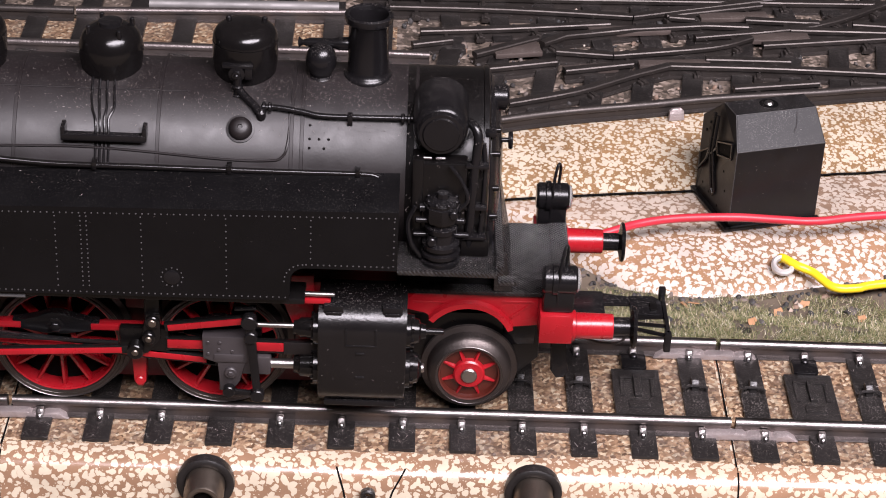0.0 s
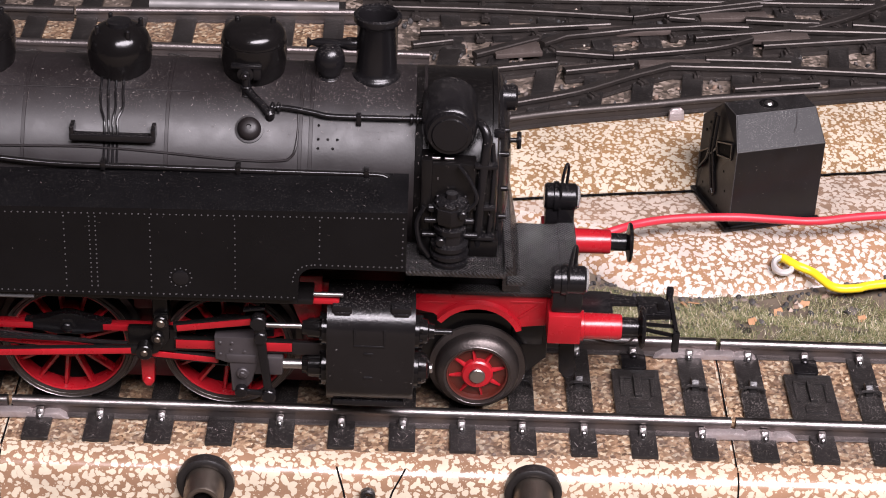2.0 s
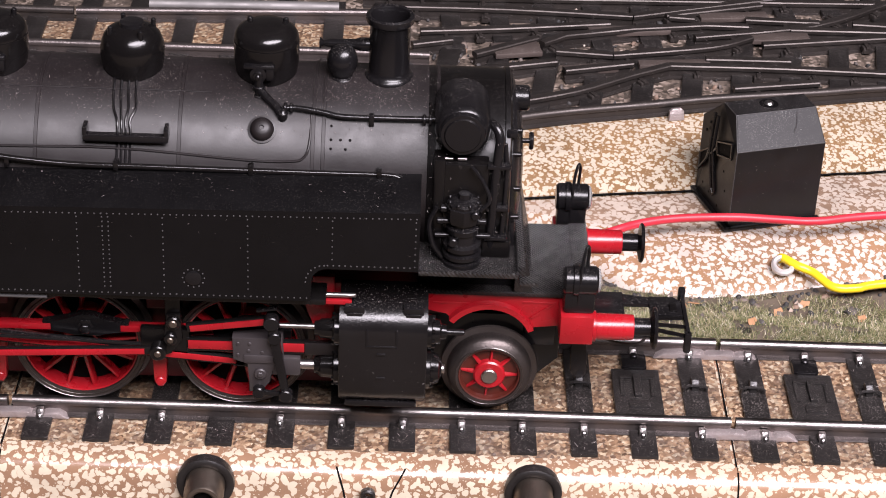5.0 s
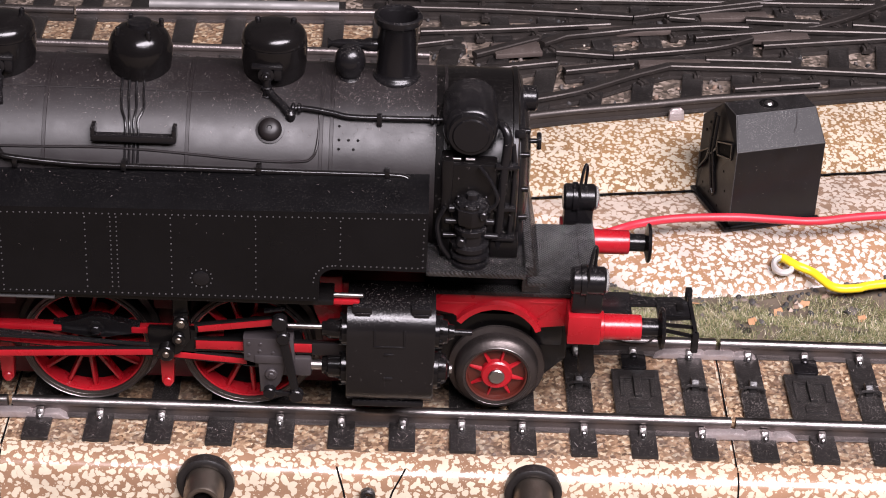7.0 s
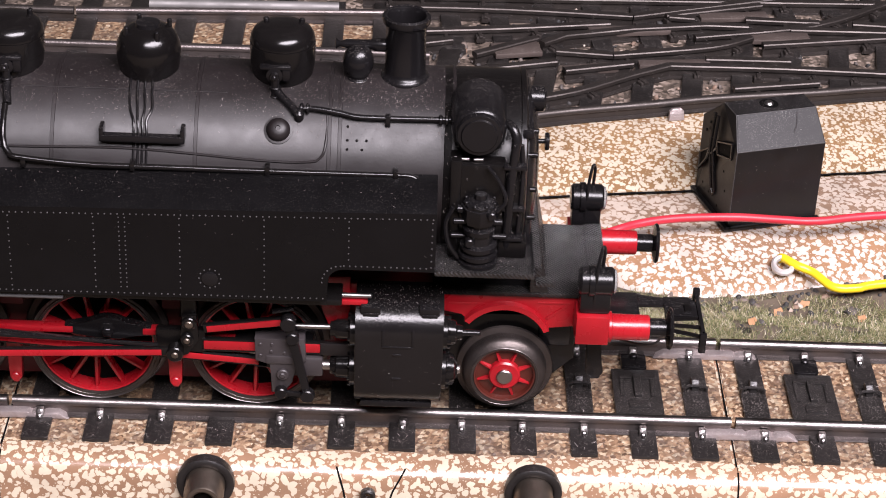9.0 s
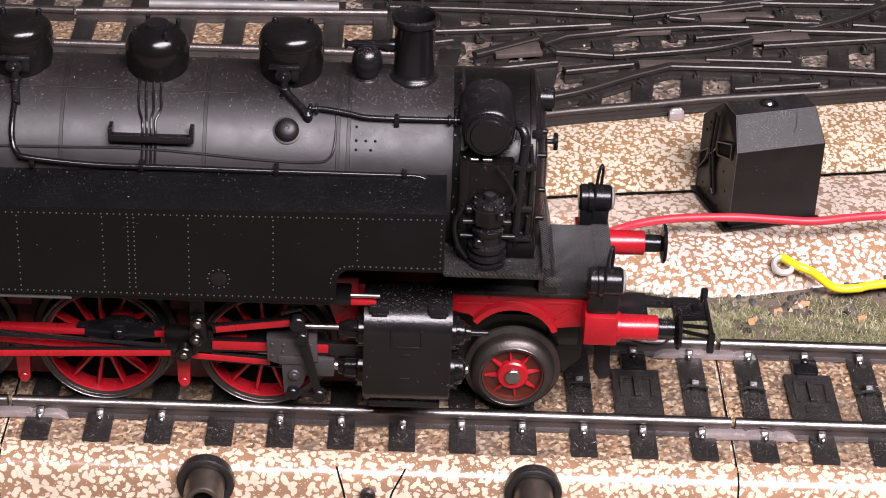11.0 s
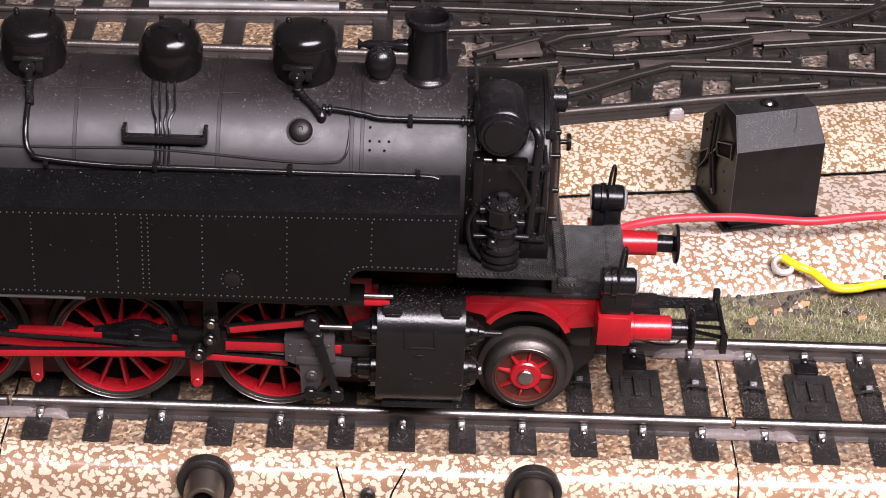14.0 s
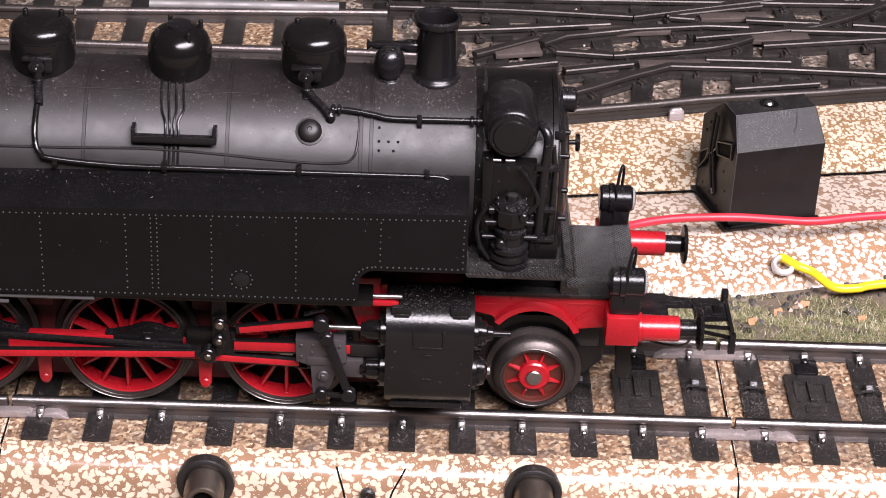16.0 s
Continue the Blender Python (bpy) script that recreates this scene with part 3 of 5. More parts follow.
for k in range(-9, 21):
    x = 2.2 + 8.3 * k
    y = 90.0 if x < 46 else max(lerp(x, R1) + 1.0, 74)
    share("sleeper", SL_BACK, yard, mm(x, y, 0.0, 0, 0, 0 if x < 46 else -8))
    if x > 46:
        share("sleeper", SL_BACK, yard, mm(x + 4.0, y + 22.5, 0.02, 0, 0, 4))
rnd = random.Random(12)
sp = []
for i in range(600):
    x = rnd.uniform(40, 135)
    y = lerp(x, R1) + rnd.uniform(1.5, 46)
    sp.append((x, y, -2.3, rnd.choice((0.22, 0.3, 0.4, 0.55))))
for i in range(14):
    x = rnd.uniform(44, 130)
    sp.append((x, lerp(x, R1) + rnd.uniform(3, 44), -2.2, rnd.uniform(0.6, 0.95)))
stones("ballast_stones", "loose dusty ballast stones between the rear rails", sp, 5)

b = box(B(), -0.8, 0.8, -0.75, 0.75, -2.3, -1.2, 0.2)
box(b, -0.35, 0.35, -0.9, 0.9, -1.4, -0.95, 0.12)
CHAIR_MESH = mesh_of(b, "rail_chair", RAIL_DARK)
rnd = random.Random(23)
for nm, pts in REAR[4:]:
    for (xa, ya), (xb, yb) in zip(pts, pts[1:]):
        n = max(1, int(math.hypot(xb - xa, yb - ya) / 7.0))
        for k in range(n):
            f, d = (k + rnd.uniform(0.3, 0.7)) / n, math.degrees(math.atan2(yb - ya, xb - xa))
            for off in (-1.5, 1.5):
                if rnd.random() < 0.7:
                    share("rail_chair", CHAIR_MESH, yard, mm(xa + (xb - xa) * f + rnd.uniform(-0.4, 0.4), ya + (yb - ya) * f + off, rnd.uniform(-0.15, 0.1), 0, 0, d + rnd.uniform(-5, 5)))

for x, y, lx, ly, rz in ((85.5, 105.0, 14, 2.6, 9), (111, 104.2, 10, 3.2, 4), (66, 96.2, 8, 4.5, 12), (92, 92.8, 12, 2.0, 6), (78, 90.0, 9, 2.4, 14), (104, 112.0, 12, 2.4, 8)):
    part("frog_plate", box(B(), -lx / 2, lx / 2, -ly / 2, ly / 2, -0.9, 0.0, 0.15), FROG, yard, "brown dusty frog plate").matrix_basis = mm(x, y, -0.75, 0, 0, rz)

# ---- black drive housing on the hump ----
hb = pose(0.0965, 0.0477, -0.006, 0, 0, 17)
prof = [(0.0, 0.0), (0.0, 13.0), (4.3, 16.8), (8.6, 16.8), (12.6, 13.0), (12.6, 0.0)]
box_m = new("drive_housing")
box_m.matrix_basis = hb @ pose(-0.0002, 0, 0)
tagged(box_m, "black metal gabled turnout drive housing with embossed end", "railway accessory")
hb_mesh = prism(B(), prof, "x", 0.0, 14.2, 0.18)
for v in hb_mesh.verts:                 # the end wall leans in towards the ridge
    if v.co.x < 1.0 and v.co.z > 13.4:
        v.co.x += 1.3 * min(1.0, (v.co.z - 13.0) / 3.8)
hbody = part("body", hb_mesh, HOUSING, box_m)
for pl in hbody.data.polygons:
    pl.use_smooth = False
b = B()
for dy in (-0.55, 0.55):
    tube(b, [(0.3, 8.6 + dy, 14.9), (-0.15, 8.2 + dy * 0.9, 9.5), (-0.15, 6.2 + dy, 3.5)], 0.3, 8, (1, 0, 0))
tube(b, [(-0.1, 6.7, 3.3), (-0.15, 6.1, 2.7), (-0.1, 5.6, 3.3)], 0.28, 8, (1, 0, 0))
LEAVES = ([(6.5, 11.5), (1.6, 13.6), (1.4, 11.2), (5.9, 9.6)], [(12.0, 6.9), (8.9, 9.2), (9.7, 7.0), (11.9, 4.2)])
for leaf in LEAVES:
    for (ya, za), (yb, zb) in zip(leaf, leaf[1:] + leaf[:1]):
        tube(b, [(-0.1, ya, za), (-0.1, yb, zb)], 0.22, 6, (1, 0, 0))
tube(b, [(-0.1, 7.6, 9.2), (-0.1, 6.5, 10.4)], 0.25, 6, (1, 0, 0))
tube(b, [(-0.1, 7.6, 9.0), (-0.1, 9.3, 8.2)], 0.25, 6, (1, 0, 0))
part("end_relief", b, BLACK_GLOSS, box_m)
# flat dark quads and discs paint in the shade of recesses and holes
for leaf in LEAVES:
    part("recess_shade", prism(B(), leaf, "x", -0.03, 0.2), DARK, box_m)
for y, z in ((9.9, 13.0), (11.0, 11.2), (10.2, 2.6), (7.9, 2.2), (3.6, 8.0), (2.6, 5.2), (4.6, 1.6)):
    part("rivet_hole", rod(B(), "x", (0, y, z), 0.22, -0.04, 0.2, 8, 0.02), DARK, box_m)
# dark disc on the roof in place of a shaded screw recess
b = B()
rod(b, "z", (7.6, 6.8, 0), 1.5, 16.6, 16.86, 20)
part("screw_recess_shade", b, DARK, box_m)
b = B()
lathe(b, [(0, 17.2), (0.5, 17.15), (0.75, 16.86)], "z", (7.6, 6.8, 0), 14)
part("screw", b, STEEL, box_m)
for p0, p1 in (((0.05, 0, 13.0), (14.15, 0, 13.0)), ((1.35, 4.3, 16.8), (14.15, 4.3, 16.8)), ((0, 0, 1.0), (0, 0, 13.0)), ((0, 0, 13.0), (1.3, 4.3, 16.8)), ((1.3, 4.3, 16.8), (1.3, 8.6, 16.8))):
    part("worn_edge", tube(B(), [p0, p1], 0.07, 6, (1, 0, 0) if p0[0] == p1[0] else (0, 0, 1)), WORN_GLINT, box_m)
part("scratch", tube(B(), [(9.6, 1.55, 14.42), (10.4, 2.6, 15.33), (10.9, 3.9, 16.5)], 0.06, 5), WORN_GLINT, box_m)
box(b := B(), -0.9, 0.4, -0.6, 12.8, 0.0, 0.7, 0.2)
box(b, -0.4, 14.6, -0.6, 0.2, 0.0, 0.7, 0.2)
part("base_flange", b, BLACK_GLOSS, box_m)

# ---- wires ----
wr = [(78.1, 40.2, -2.6), (82.4, 42.6, -2.5), (88.3, 44.5, -2.5), (96.6, 45.4, -2.5), (103.4, 45.3, -2.6), (109, 45.1, -2.5), (119.2, 47.5, -2.5), (150.5, 52.4, -2.5)]
thing("red_wire", tube(B(), curve_pts([(72, 39.0, -4.2)] + wr, 8), 0.62, 12), WIRE_RED, "red insulated wire lying across the drive hump", "wire")
thing("yellow_wire", tube(B(), curve_pts([(103.9, 43.5, -9.0), (103.6, 41.2, -6.6), (105.6, 39.2, -6.7), (107.8, 38.3, -7.2), (110.4, 35.3, -7.7), (113.8, 35.2, -7.7), (117.9, 36.5, -7.6), (141, 42, -7.6)], 8), 0.64, 12), WIRE_YELLOW,
      "yellow insulated wire coming out of an eyelet", "wire")
b = B()
lathe(b, [(0.95, -0.2), (1.05, 0.35), (1.5, 0.45), (1.75, 0.15), (1.75, -0.3)], "z", (0, 0, 0), 28)
thing("eyelet", b, EYELET, "shiny metal eyelet round a yellow wire", "eyelet", m=mm(103.6, 39.6, -6.9, 22, 0, 0))

# ---- lint and dust fibres ----
m, nt, bs = mat_base("grey_lint")
gi = nt.nodes.new("ShaderNodeNewGeometry")
r = ramp(nt, gi.outputs["Random Per Island"], [(0.0, (0.05, 0.042, 0.037)), (0.75, (0.14, 0.115, 0.105)), (0.93, (0.25, 0.22, 0.21)), (1.0, (0.5, 0.46, 0.44))])
nt.links.new(r.outputs[0], bs.inputs["Base Color"])
bs.inputs["Roughness"].default_value = 0.8
LINT = m


def lint(spots, seed, long):
    """Short curled fibres lying on a surface: spots of (point, normal)."""
    rn = random.Random(seed)
    vs, fs = [], []
    for p, n in spots:
        p, n = Vector(p), Vector(n).normalized()
        t = n.orthogonal().normalized()
        t.rotate(Matrix.Rotation(rn.uniform(0, 6.28), 3, n))
        ln, bend, w = rn.uniform(0.12, long) * rn.choice((0.5, 1.0, 1.0)), rn.uniform(-1.2, 1.2), rn.uniform(0.008, 0.018)
        q, k0 = p + n * 0.04, len(vs)
        for i in range(4):
            side = n.cross(t)
            vs += [MM * (q + side * w), MM * (q - side * w)]
            q = q + t * ln / 3 + n * rn.uniform(-0.01, 0.05)
            t.rotate(Matrix.Rotation(bend / 3, 3, n))
        fs += [(k0 + 2 * i, k0 + 2 * i + 1, k0 + 2 * i + 3, k0 + 2 * i + 2) for i in range(3)]
    me = bpy.data.meshes.new("dust_fibres")
    me.from_pydata([tuple(v) for v in vs], [], fs)
    me.materials.append(LINT)
    return new("dust_fibres", me)


rnd = random.Random(31)
sp = [((rnd.uniform(-10, 125), rnd.uniform(-15, 8), -2.0), (0, 0, 1)) for i in range(900)]
for i in range(3500):
    x = rnd.uniform(45, 132)
    sp.append(((x, lerp(x, R1) + rnd.uniform(-1, 42), rnd.choice((-2.2, -1.7, -0.9, 0.05))), (0, 0, 1)))
for i in range(2600):
    sp.append(((3.75 + 7.5 * rnd.randint(-1, 16) + rnd.gauss(0, 1.5), rnd.choice((rnd.uniform(-14.8, -10.6), rnd.uniform(-14.8, -10.6), rnd.uniform(-7.5, 7.5))), rnd.uniform(-2.02, -1.7)), (0, rnd.uniform(-0.4, 0.4), 1)))
tagged(lint(sp, 2, 0.8), "grey lint and dust fibres lying on the tracks", "dust", kind="stuff")
# ---- locomotive ----
LX = 56.73          # leading axle at the start
loco = new("steam_locomotive")
loco.matrix_basis = mm(LX, 0, 0)
tagged(loco, "black tank steam locomotive model with red wheels and frame", "model locomotive")
BZ, BR = 30.75, 11.05

# boiler and smokebox
b = lathe(B(), [(0, -98), (BR, -98), (BR, -0.6), (BR - 0.2, 0.0), (BR - 0.9, 0.1), (0, 0.1)], "x", (0, 0, BZ), 72)
part("boiler", b, BLACK_MATT, loco, "matt black boiler barrel dusted on top")
for x in (-69.3, -53.9, -37.4, -22.0, -20.8, -7.6):
    part("boiler_band", lathe(B(), [(BR, x - 0.22), (BR + 0.1, x - 0.18), (BR + 0.1, x + 0.18), (BR, x + 0.22)], "x", (0, 0, BZ), 72), BLACK_MATT, loco)
part("smokebox_shell", lathe(B(), [(BR, -8.7), (BR + 0.06, -8.6), (BR + 0.06, 0.2), (BR + 0.22, 0.3), (BR + 0.24, 0.85), (BR - 0.1, 1.05), (BR - 0.9, 1.05), (BR - 1.0, 0.2)], "x", (0, 0, BZ), 72), DEEP_BLACK, loco, "deep black smokebox front section")
b = lathe(B(), [(10.4, 0.0), (10.5, 0.5), (10.1, 0.8), (9.4, 0.75), (9.0, 1.1), (6.3, 1.8), (2.8, 2.15), (0, 2.2)], "x", (0.7, 0, BZ), 64)
door = part("smokebox_door", b, BLACK, loco)
b = B()
rod(b, "x", (0, -1.0, 34.0), 0.3, 1.8, 4.0, 12)
lathe(b, [(0, 3.5), (1.0, 3.5), (1.1, 3.75), (1.0, 4.0), (0, 4.0)], "x", (0, -1.0, 34.0), 20)
part("door_handle", b, BLACK, door)
b = B()
rod(b, "x", (0, 0, 39.2), 1.55, 0.6, 3.3, 24, 0.25)
box(b, 0.2, 1.4, -0.9, 0.9, 37.2, 40.8, 0.15)
part("top_lamp", b, BLACK, loco, "black round lamp on the smokebox front")
for z in (38.6, 29.5):
    part("hinge", box(B(), 0.4, 1.7, -8.5, -4.2, z - 0.4, z + 0.4, 0.15), BLACK, door)

b = B()
for y, z in ((-7.2, 38.6), (-8.6, 36.2), (-9.6, 32.2), (-9.9, 28.6)):
    rod(b, "x", (0, y, z), 0.32, 0.6, 2.3, 10)
part("door_clamp", b, BLACK_GLOSS, door)
# chimney, domes, turret
b = lathe(B(), [(3.0, 40.0), (3.0, 41.4), (2.9, 41.75), (2.7, 41.95), (2.5, 42.15), (2.4, 42.6), (2.36, 48.2), (2.5, 48.45), (2.78, 48.65), (2.86, 49.0), (2.84, 49.4), (2.6, 49.6), (2.3, 49.45), (2.05, 48.9), (2.0, 46.0), (0, 46.0)], "z", (-13.5, 0, 0), 48)
part("chimney", b, BLACK, loco)


def dome(x, top, r, lid):
    low = [(r + 0.25, 39.2), (r - 0.1, 40.2), (r - 0.32, 41.2), (r - 0.2, 42.2), (r - 0.05, 43.2)]
    if lid:
        up = [(r, 44.2), (r, top - 2.25), (r - 0.1, top - 2.2), (r - 0.02, top - 2.12), (r - 0.12, top - 1.45), (r - 0.5, top - 0.8), (r - 1.2, top - 0.35), (r - 2.2, top - 0.12), (0, top)]
    else:
        up = [(r, 44.1), (r - 0.12, 44.8), (r - 0.5, top - 1.3), (r - 1.15, top - 0.6), (r - 2.0, top - 0.2), (1.2, top), (0, top + 0.05)]
    return part("dome", lathe(B(), low + up, "z", (x, 0, 0), 48), BLACK_GLOSS, loco, "rounded glossy black dome")


dome(-27.9, 47.9, 3.85, True)
dome(-59.6, 47.7, 3.85, True)
dome(-43.6, 47.1, 3.8, False)
for x in (-27.9, -59.6):
    b = B()
    for dx in (-2.0, 2.2):
        rod(b, "z", (x + dx, 1.0, 0), 0.35, 46.9, 48.1, 10)
    part("lid_bolt", b, BLACK, loco)
b = B()
lathe(b, [(1.5, 47.0), (1.4, 47.4), (0.6, 47.5), (0, 47.5)], "z", (-43.6, 0, 0), 20)
for k in range(4):
    rod(b, "z", (-43.6 + 2.7 * math.cos(k * 1.57 + 0.5), 2.7 * math.sin(k * 1.57 + 0.5), 0), 0.3, 45.6, 47.3, 8)
part("dome_cap", b, BLACK, loco)
b = lathe(B(), [(1.5, 40.6), (1.55, 41.5), (1.45, 41.65), (1.2, 41.8), (1.35, 42.2), (1.75, 43.0), (1.85, 43.8), (1.7, 44.6), (1.15, 45.4), (0.5, 45.7), (0, 45.75)], "z", (-19.0, -0.8, 0), 28)
lathe(b, [(0, -21.8), (0.7, -21.7), (0.3, -21.2), (0.55, -20.5), (0.6, -17.5), (0.8, -17.0), (0.8, -15.8)], "x", (0, 0.4, 45.3), 16)
part("turret_valve", b, BLACK, loco, "small round black valve beside the chimney")

# sand and feed valves on the dome flanks, pipes along the boiler


def on_boiler(x, z, off=0.0):
    """Point on the near flank of the boiler at height z."""
    a = math.asin(max(-1, min(1, (z - BZ) / BR)))
    return (x, -(BR + off) * math.cos(a), BZ + (BR + off) * math.sin(a))


for x, xo in ((-28.6, 2.7), (-59.7, 0.5)):
    b = B()
    lathe(b, [(0, -5.0), (0.5, -5.0), (0.55, -4.6), (0.95, -4.5), (1.05, -3.2)], "y", (x, 0, 43.2), 18)
    rod(b, "z", (x + 0.1, -4.5, 0), 0.5, 40.4, 43.0, 12)
    box(b, x - 1.7, x + 1.9, -4.5, -3.4, 43.9, 44.3, 0.12)
    box(b, x + 0.9, x + 1.8, -4.5, -3.4, 42.5, 44.0, 0.12)
    rod(b, "y", (x, 0, 43.2), 0.3, -5.3, -4.8, 10)
    for dz in (-0.2, -1.3):
        rod(b, "z", (x + 0.1, -4.5, 0), 0.72, 41.8 + dz, 42.1 + dz, 12)
    tube(b, curve_pts([(x + 0.2, -4.6, 41.4), (x + xo * 0.4, -5.4, 40.8), (x + xo * 0.8, -6.3, 40.2), (x + xo, -7.0, 39.7)], 4), 0.5, 10, (1, 0, 0))
    part("feed_valve", b, BLACK, loco)
b = lathe(B(), [(0, -1.5), (0.25, -1.2), (0.6, -0.4), (0.62, 0.2), (0.35, 0.5), (0, 0.9)], "z", on_boiler(-25.6, 39.36, 0.35), 14)
part("check_valve", b, BLACK, loco)
b = B()
p = [on_boiler(-25.6, 39.75, 0.4), on_boiler(-24.5, 39.85, 0.45), on_boiler(-22.8, 39.75, 0.5), on_boiler(-20.5, 39.52, 0.5), on_boiler(-18.5, 39.30, 0.5), on_boiler(-13, 39.30, 0.5), on_boiler(-7.2, 39.35, 0.5)]
tube(b, curve_pts(p, 5), 0.34, 10)
for x in (-25.3, -24.6, -9.2, -8.5):
    q = on_boiler(x, 39.82 if x < -20 else 39.30, 0.45)
    rod(b, "x", (0, q[1], q[2]), 0.65, x - 0.22, x + 0.22, 12)
q = on_boiler(-15.3, 39.30, 0.4)
box(b, -15.6, -15.0, q[1] - 0.55, q[1] + 0.4, q[2] - 0.9, q[2] + 0.5, 0.1)
part("feed_pipe", b, BLACK, loco, "black feed pipe along the boiler")
b = B()
p = [on_boiler(-59.4, 40.36, 0.3), on_boiler(-59.5, 37.78, 0.35), on_boiler(-59.3, 36.02, 0.4), on_boiler(-58.7, 35.14, 0.6), on_boiler(-57.6, 34.70, 0.8), (-50, -11.0, 34.3), (-40, -11.0, 34.25), (-30, -11.0, 34.2), (-20, -11.0, 34.2), (-13.5, -11.0, 34.2), (-11.8, -11.1, 33.9), (-10.3, -11.6, 33.2), (-9.9, -12.0, 32.4)]
tube(b, curve_pts(p, 5), 0.36, 10)
for x in (-57, -44.5, -29, -14.2):
    box(b, x - 0.3, x + 0.3, -11.6, -10.2, 33.9, 34.9, 0.1)
part("hand_rail", b, BLACK_GLOSS, loco, "black pipe along the boiler above the side tank")
b = B()
p = [on_boiler(-98, 35.67, 0.05), on_boiler(-60, 35.75, 0.05), on_boiler(-45, 35.93, 0.05), on_boiler(-30, 35.14, 0.05), on_boiler(-24.5, 35.14, 0.05), on_boiler(-23.0, 35.58, 0.05), on_boiler(-22.4, 36.90, 0.05), on_boiler(-22.3, 39.94, 0.05)]
tube(b, curve_pts(p, 5), 0.16, 8)
part("thin_pipe", b, BLACK_MATT, loco)
part("cladding_seam", tube(B(), [on_boiler(x, 40.85, 0.02) for x in (-98, -80, -60, -45, -34)], 0.12, 8), BLACK_MATT, loco)
q = on_boiler(-27.9, 38.13, 0)
kb = part("washout_plug", lathe(B(), [(1.65, -0.1), (1.65, 0.12), (1.4, 0.16), (1.35, 0.5), (1.1, 0.9), (0.7, 1.1), (0.3, 1.15), (0.25, 0.95), (0, 0.95)], "z", (0, 0, 0), 28), BLACK_MATT, loco, "round domed washout plug")
kb.matrix_basis = mm(q[0], q[1], q[2], 48.1, 0, 0)
for i in range(4):
    x, xe = -45.3 + i * 0.85, -44.6 + i * 0.5
    part("sand_pipe", tube(B(), curve_pts([on_boiler(x - 0.2, 41.77, 0.25), on_boiler(x, 40.77, 0.15), on_boiler(x + 0.2, 39.52, 0.15), on_boiler(xe, 38.48, 0.3), on_boiler(xe + 0.1, 37.34, 0.2), on_boiler(xe + 0.1, 34.27, 0.15)], 5), 0.15, 8, (1, 0, 0)), BLACK, loco)
b = B()
box(b, -48.3, -38.6, -10.58, -8.28, 37.08, 37.43, 0.1)
box(b, -48.3, -38.6, -10.63, -10.33, 37.13, 37.93, 0.1)
for x in (-48.3, -39.0):
    box(b, x, x + 0.5, -10.58, -8.68, 37.13, 38.83, 0.12)
part("step", b, BLACK, loco, "black footstep on the boiler side")
# raised rivets on the smokebox
b = B()
RIV = []
for dx, z in ((0, 38.65), (0, 37.43), (1.1, 37.43), (2.2, 37.43), (0, 36.55), (1.7, 36.55)):
    RIV.append(on_boiler(-19.9 + dx, z, -0.05))


def rivet(bm, p, r=0.115):
    bmesh.ops.create_icosphere(bm, subdivisions=1, radius=r, matrix=Matrix.Translation(p))


for p in RIV:
    rivet(b, p, 0.2)
part("smokebox_rivets", b, BLACK, loco, kind="stuff")

# side tanks
TY = -16.5


def tank_mesh(sign):
    bm = B()
    arc = [(-19.9 - 1.75 * math.sin(radians(a)), 22.85 + 1.75 * math.cos(radians(a))) for a in range(0, 91, 15)]
    low = [(-9.3, 24.6)] + arc + [(-21.75, 20.15), (-98, 19.85)]
    shoulder = [(-9.0, 1.95), (-11.5, 1.75), (-13.5, 1.3), (-15.2, 0.65), (-16.2, 0.15), (TY, 0.0)]
    n = 14
    xs = [-9.3 - (98 - 9.3) * i / n for i in range(n + 1)]
    rows = [[bm.verts.new((x, y * sign, 32.4 + (x + 9.3) * 0.0165 + z)) for y, z in shoulder] for x in xs]
    for p, q in zip(rows, rows[1:]):
        for i in range(len(shoulder) - 1):
            bm.faces.new((p[i], p[i + 1], q[i + 1], q[i]))
    side = [bm.verts.new((x, TY * sign, z)) for x, z in low]
    inner = [bm.verts.new((x, -8.5 * sign, z)) for x, z in low]
    bm.faces.new([r[-1] for r in rows] + side[::-1])
    for i in range(len(low) - 1):
        bm.faces.new((side[i], side[i + 1], inner[i + 1], inner[i]))
    bm.faces.new(rows[0] + [side[0], inner[0]])
    bm.faces.new(rows[-1] + [side[-1], inner[-1]])
    return bm


for sgn in (1, -1):
    part("side_tank", tank_mesh(sgn), BLACK_TANK, loco, "flat black side tank with rivet rows")
b = B()
y = TY - 0.02
top_z = lambda x: 32.0 + (x + 9.3) * 0.0165
x = -9.7
while x > -97:
    rivet(b, (x, y, top_z(x) - 0.35))
    x -= 0.72
x = -22.2
while x > -97:
    rivet(b, (x, y, 20.55 + (x + 22) * 0.004))
    x -= 0.72
for cx in (-9.75, -19.3, -29.0, -38.7, -44.9, -45.6, -48.5, -58.2, -67.9, -77.6):
    z = 31.2 + (cx + 9.3) * 0.0165
    step = 0.62 if cx in (-44.9, -45.6) else 0.85
    while z > (25.2 if cx > -21 else 21.0):
        rivet(b, (cx, y, z), 0.11)
        z -= step
for k in range(15):
    rivet(b, (-10.3 - 0.68 * k, y, 25.1), 0.12)
for a in range(0, 91, 15):
    rivet(b, (-20.2 - 2.15 * math.sin(radians(a)), y, 22.75 + 2.3 * math.cos(radians(a))), 0.12)
for a in range(0, 360, 30):
    rivet(b, (-35.3 + 1.25 * math.cos(radians(a)), y, 22.8 + 1.25 * math.sin(radians(a))), 0.11)
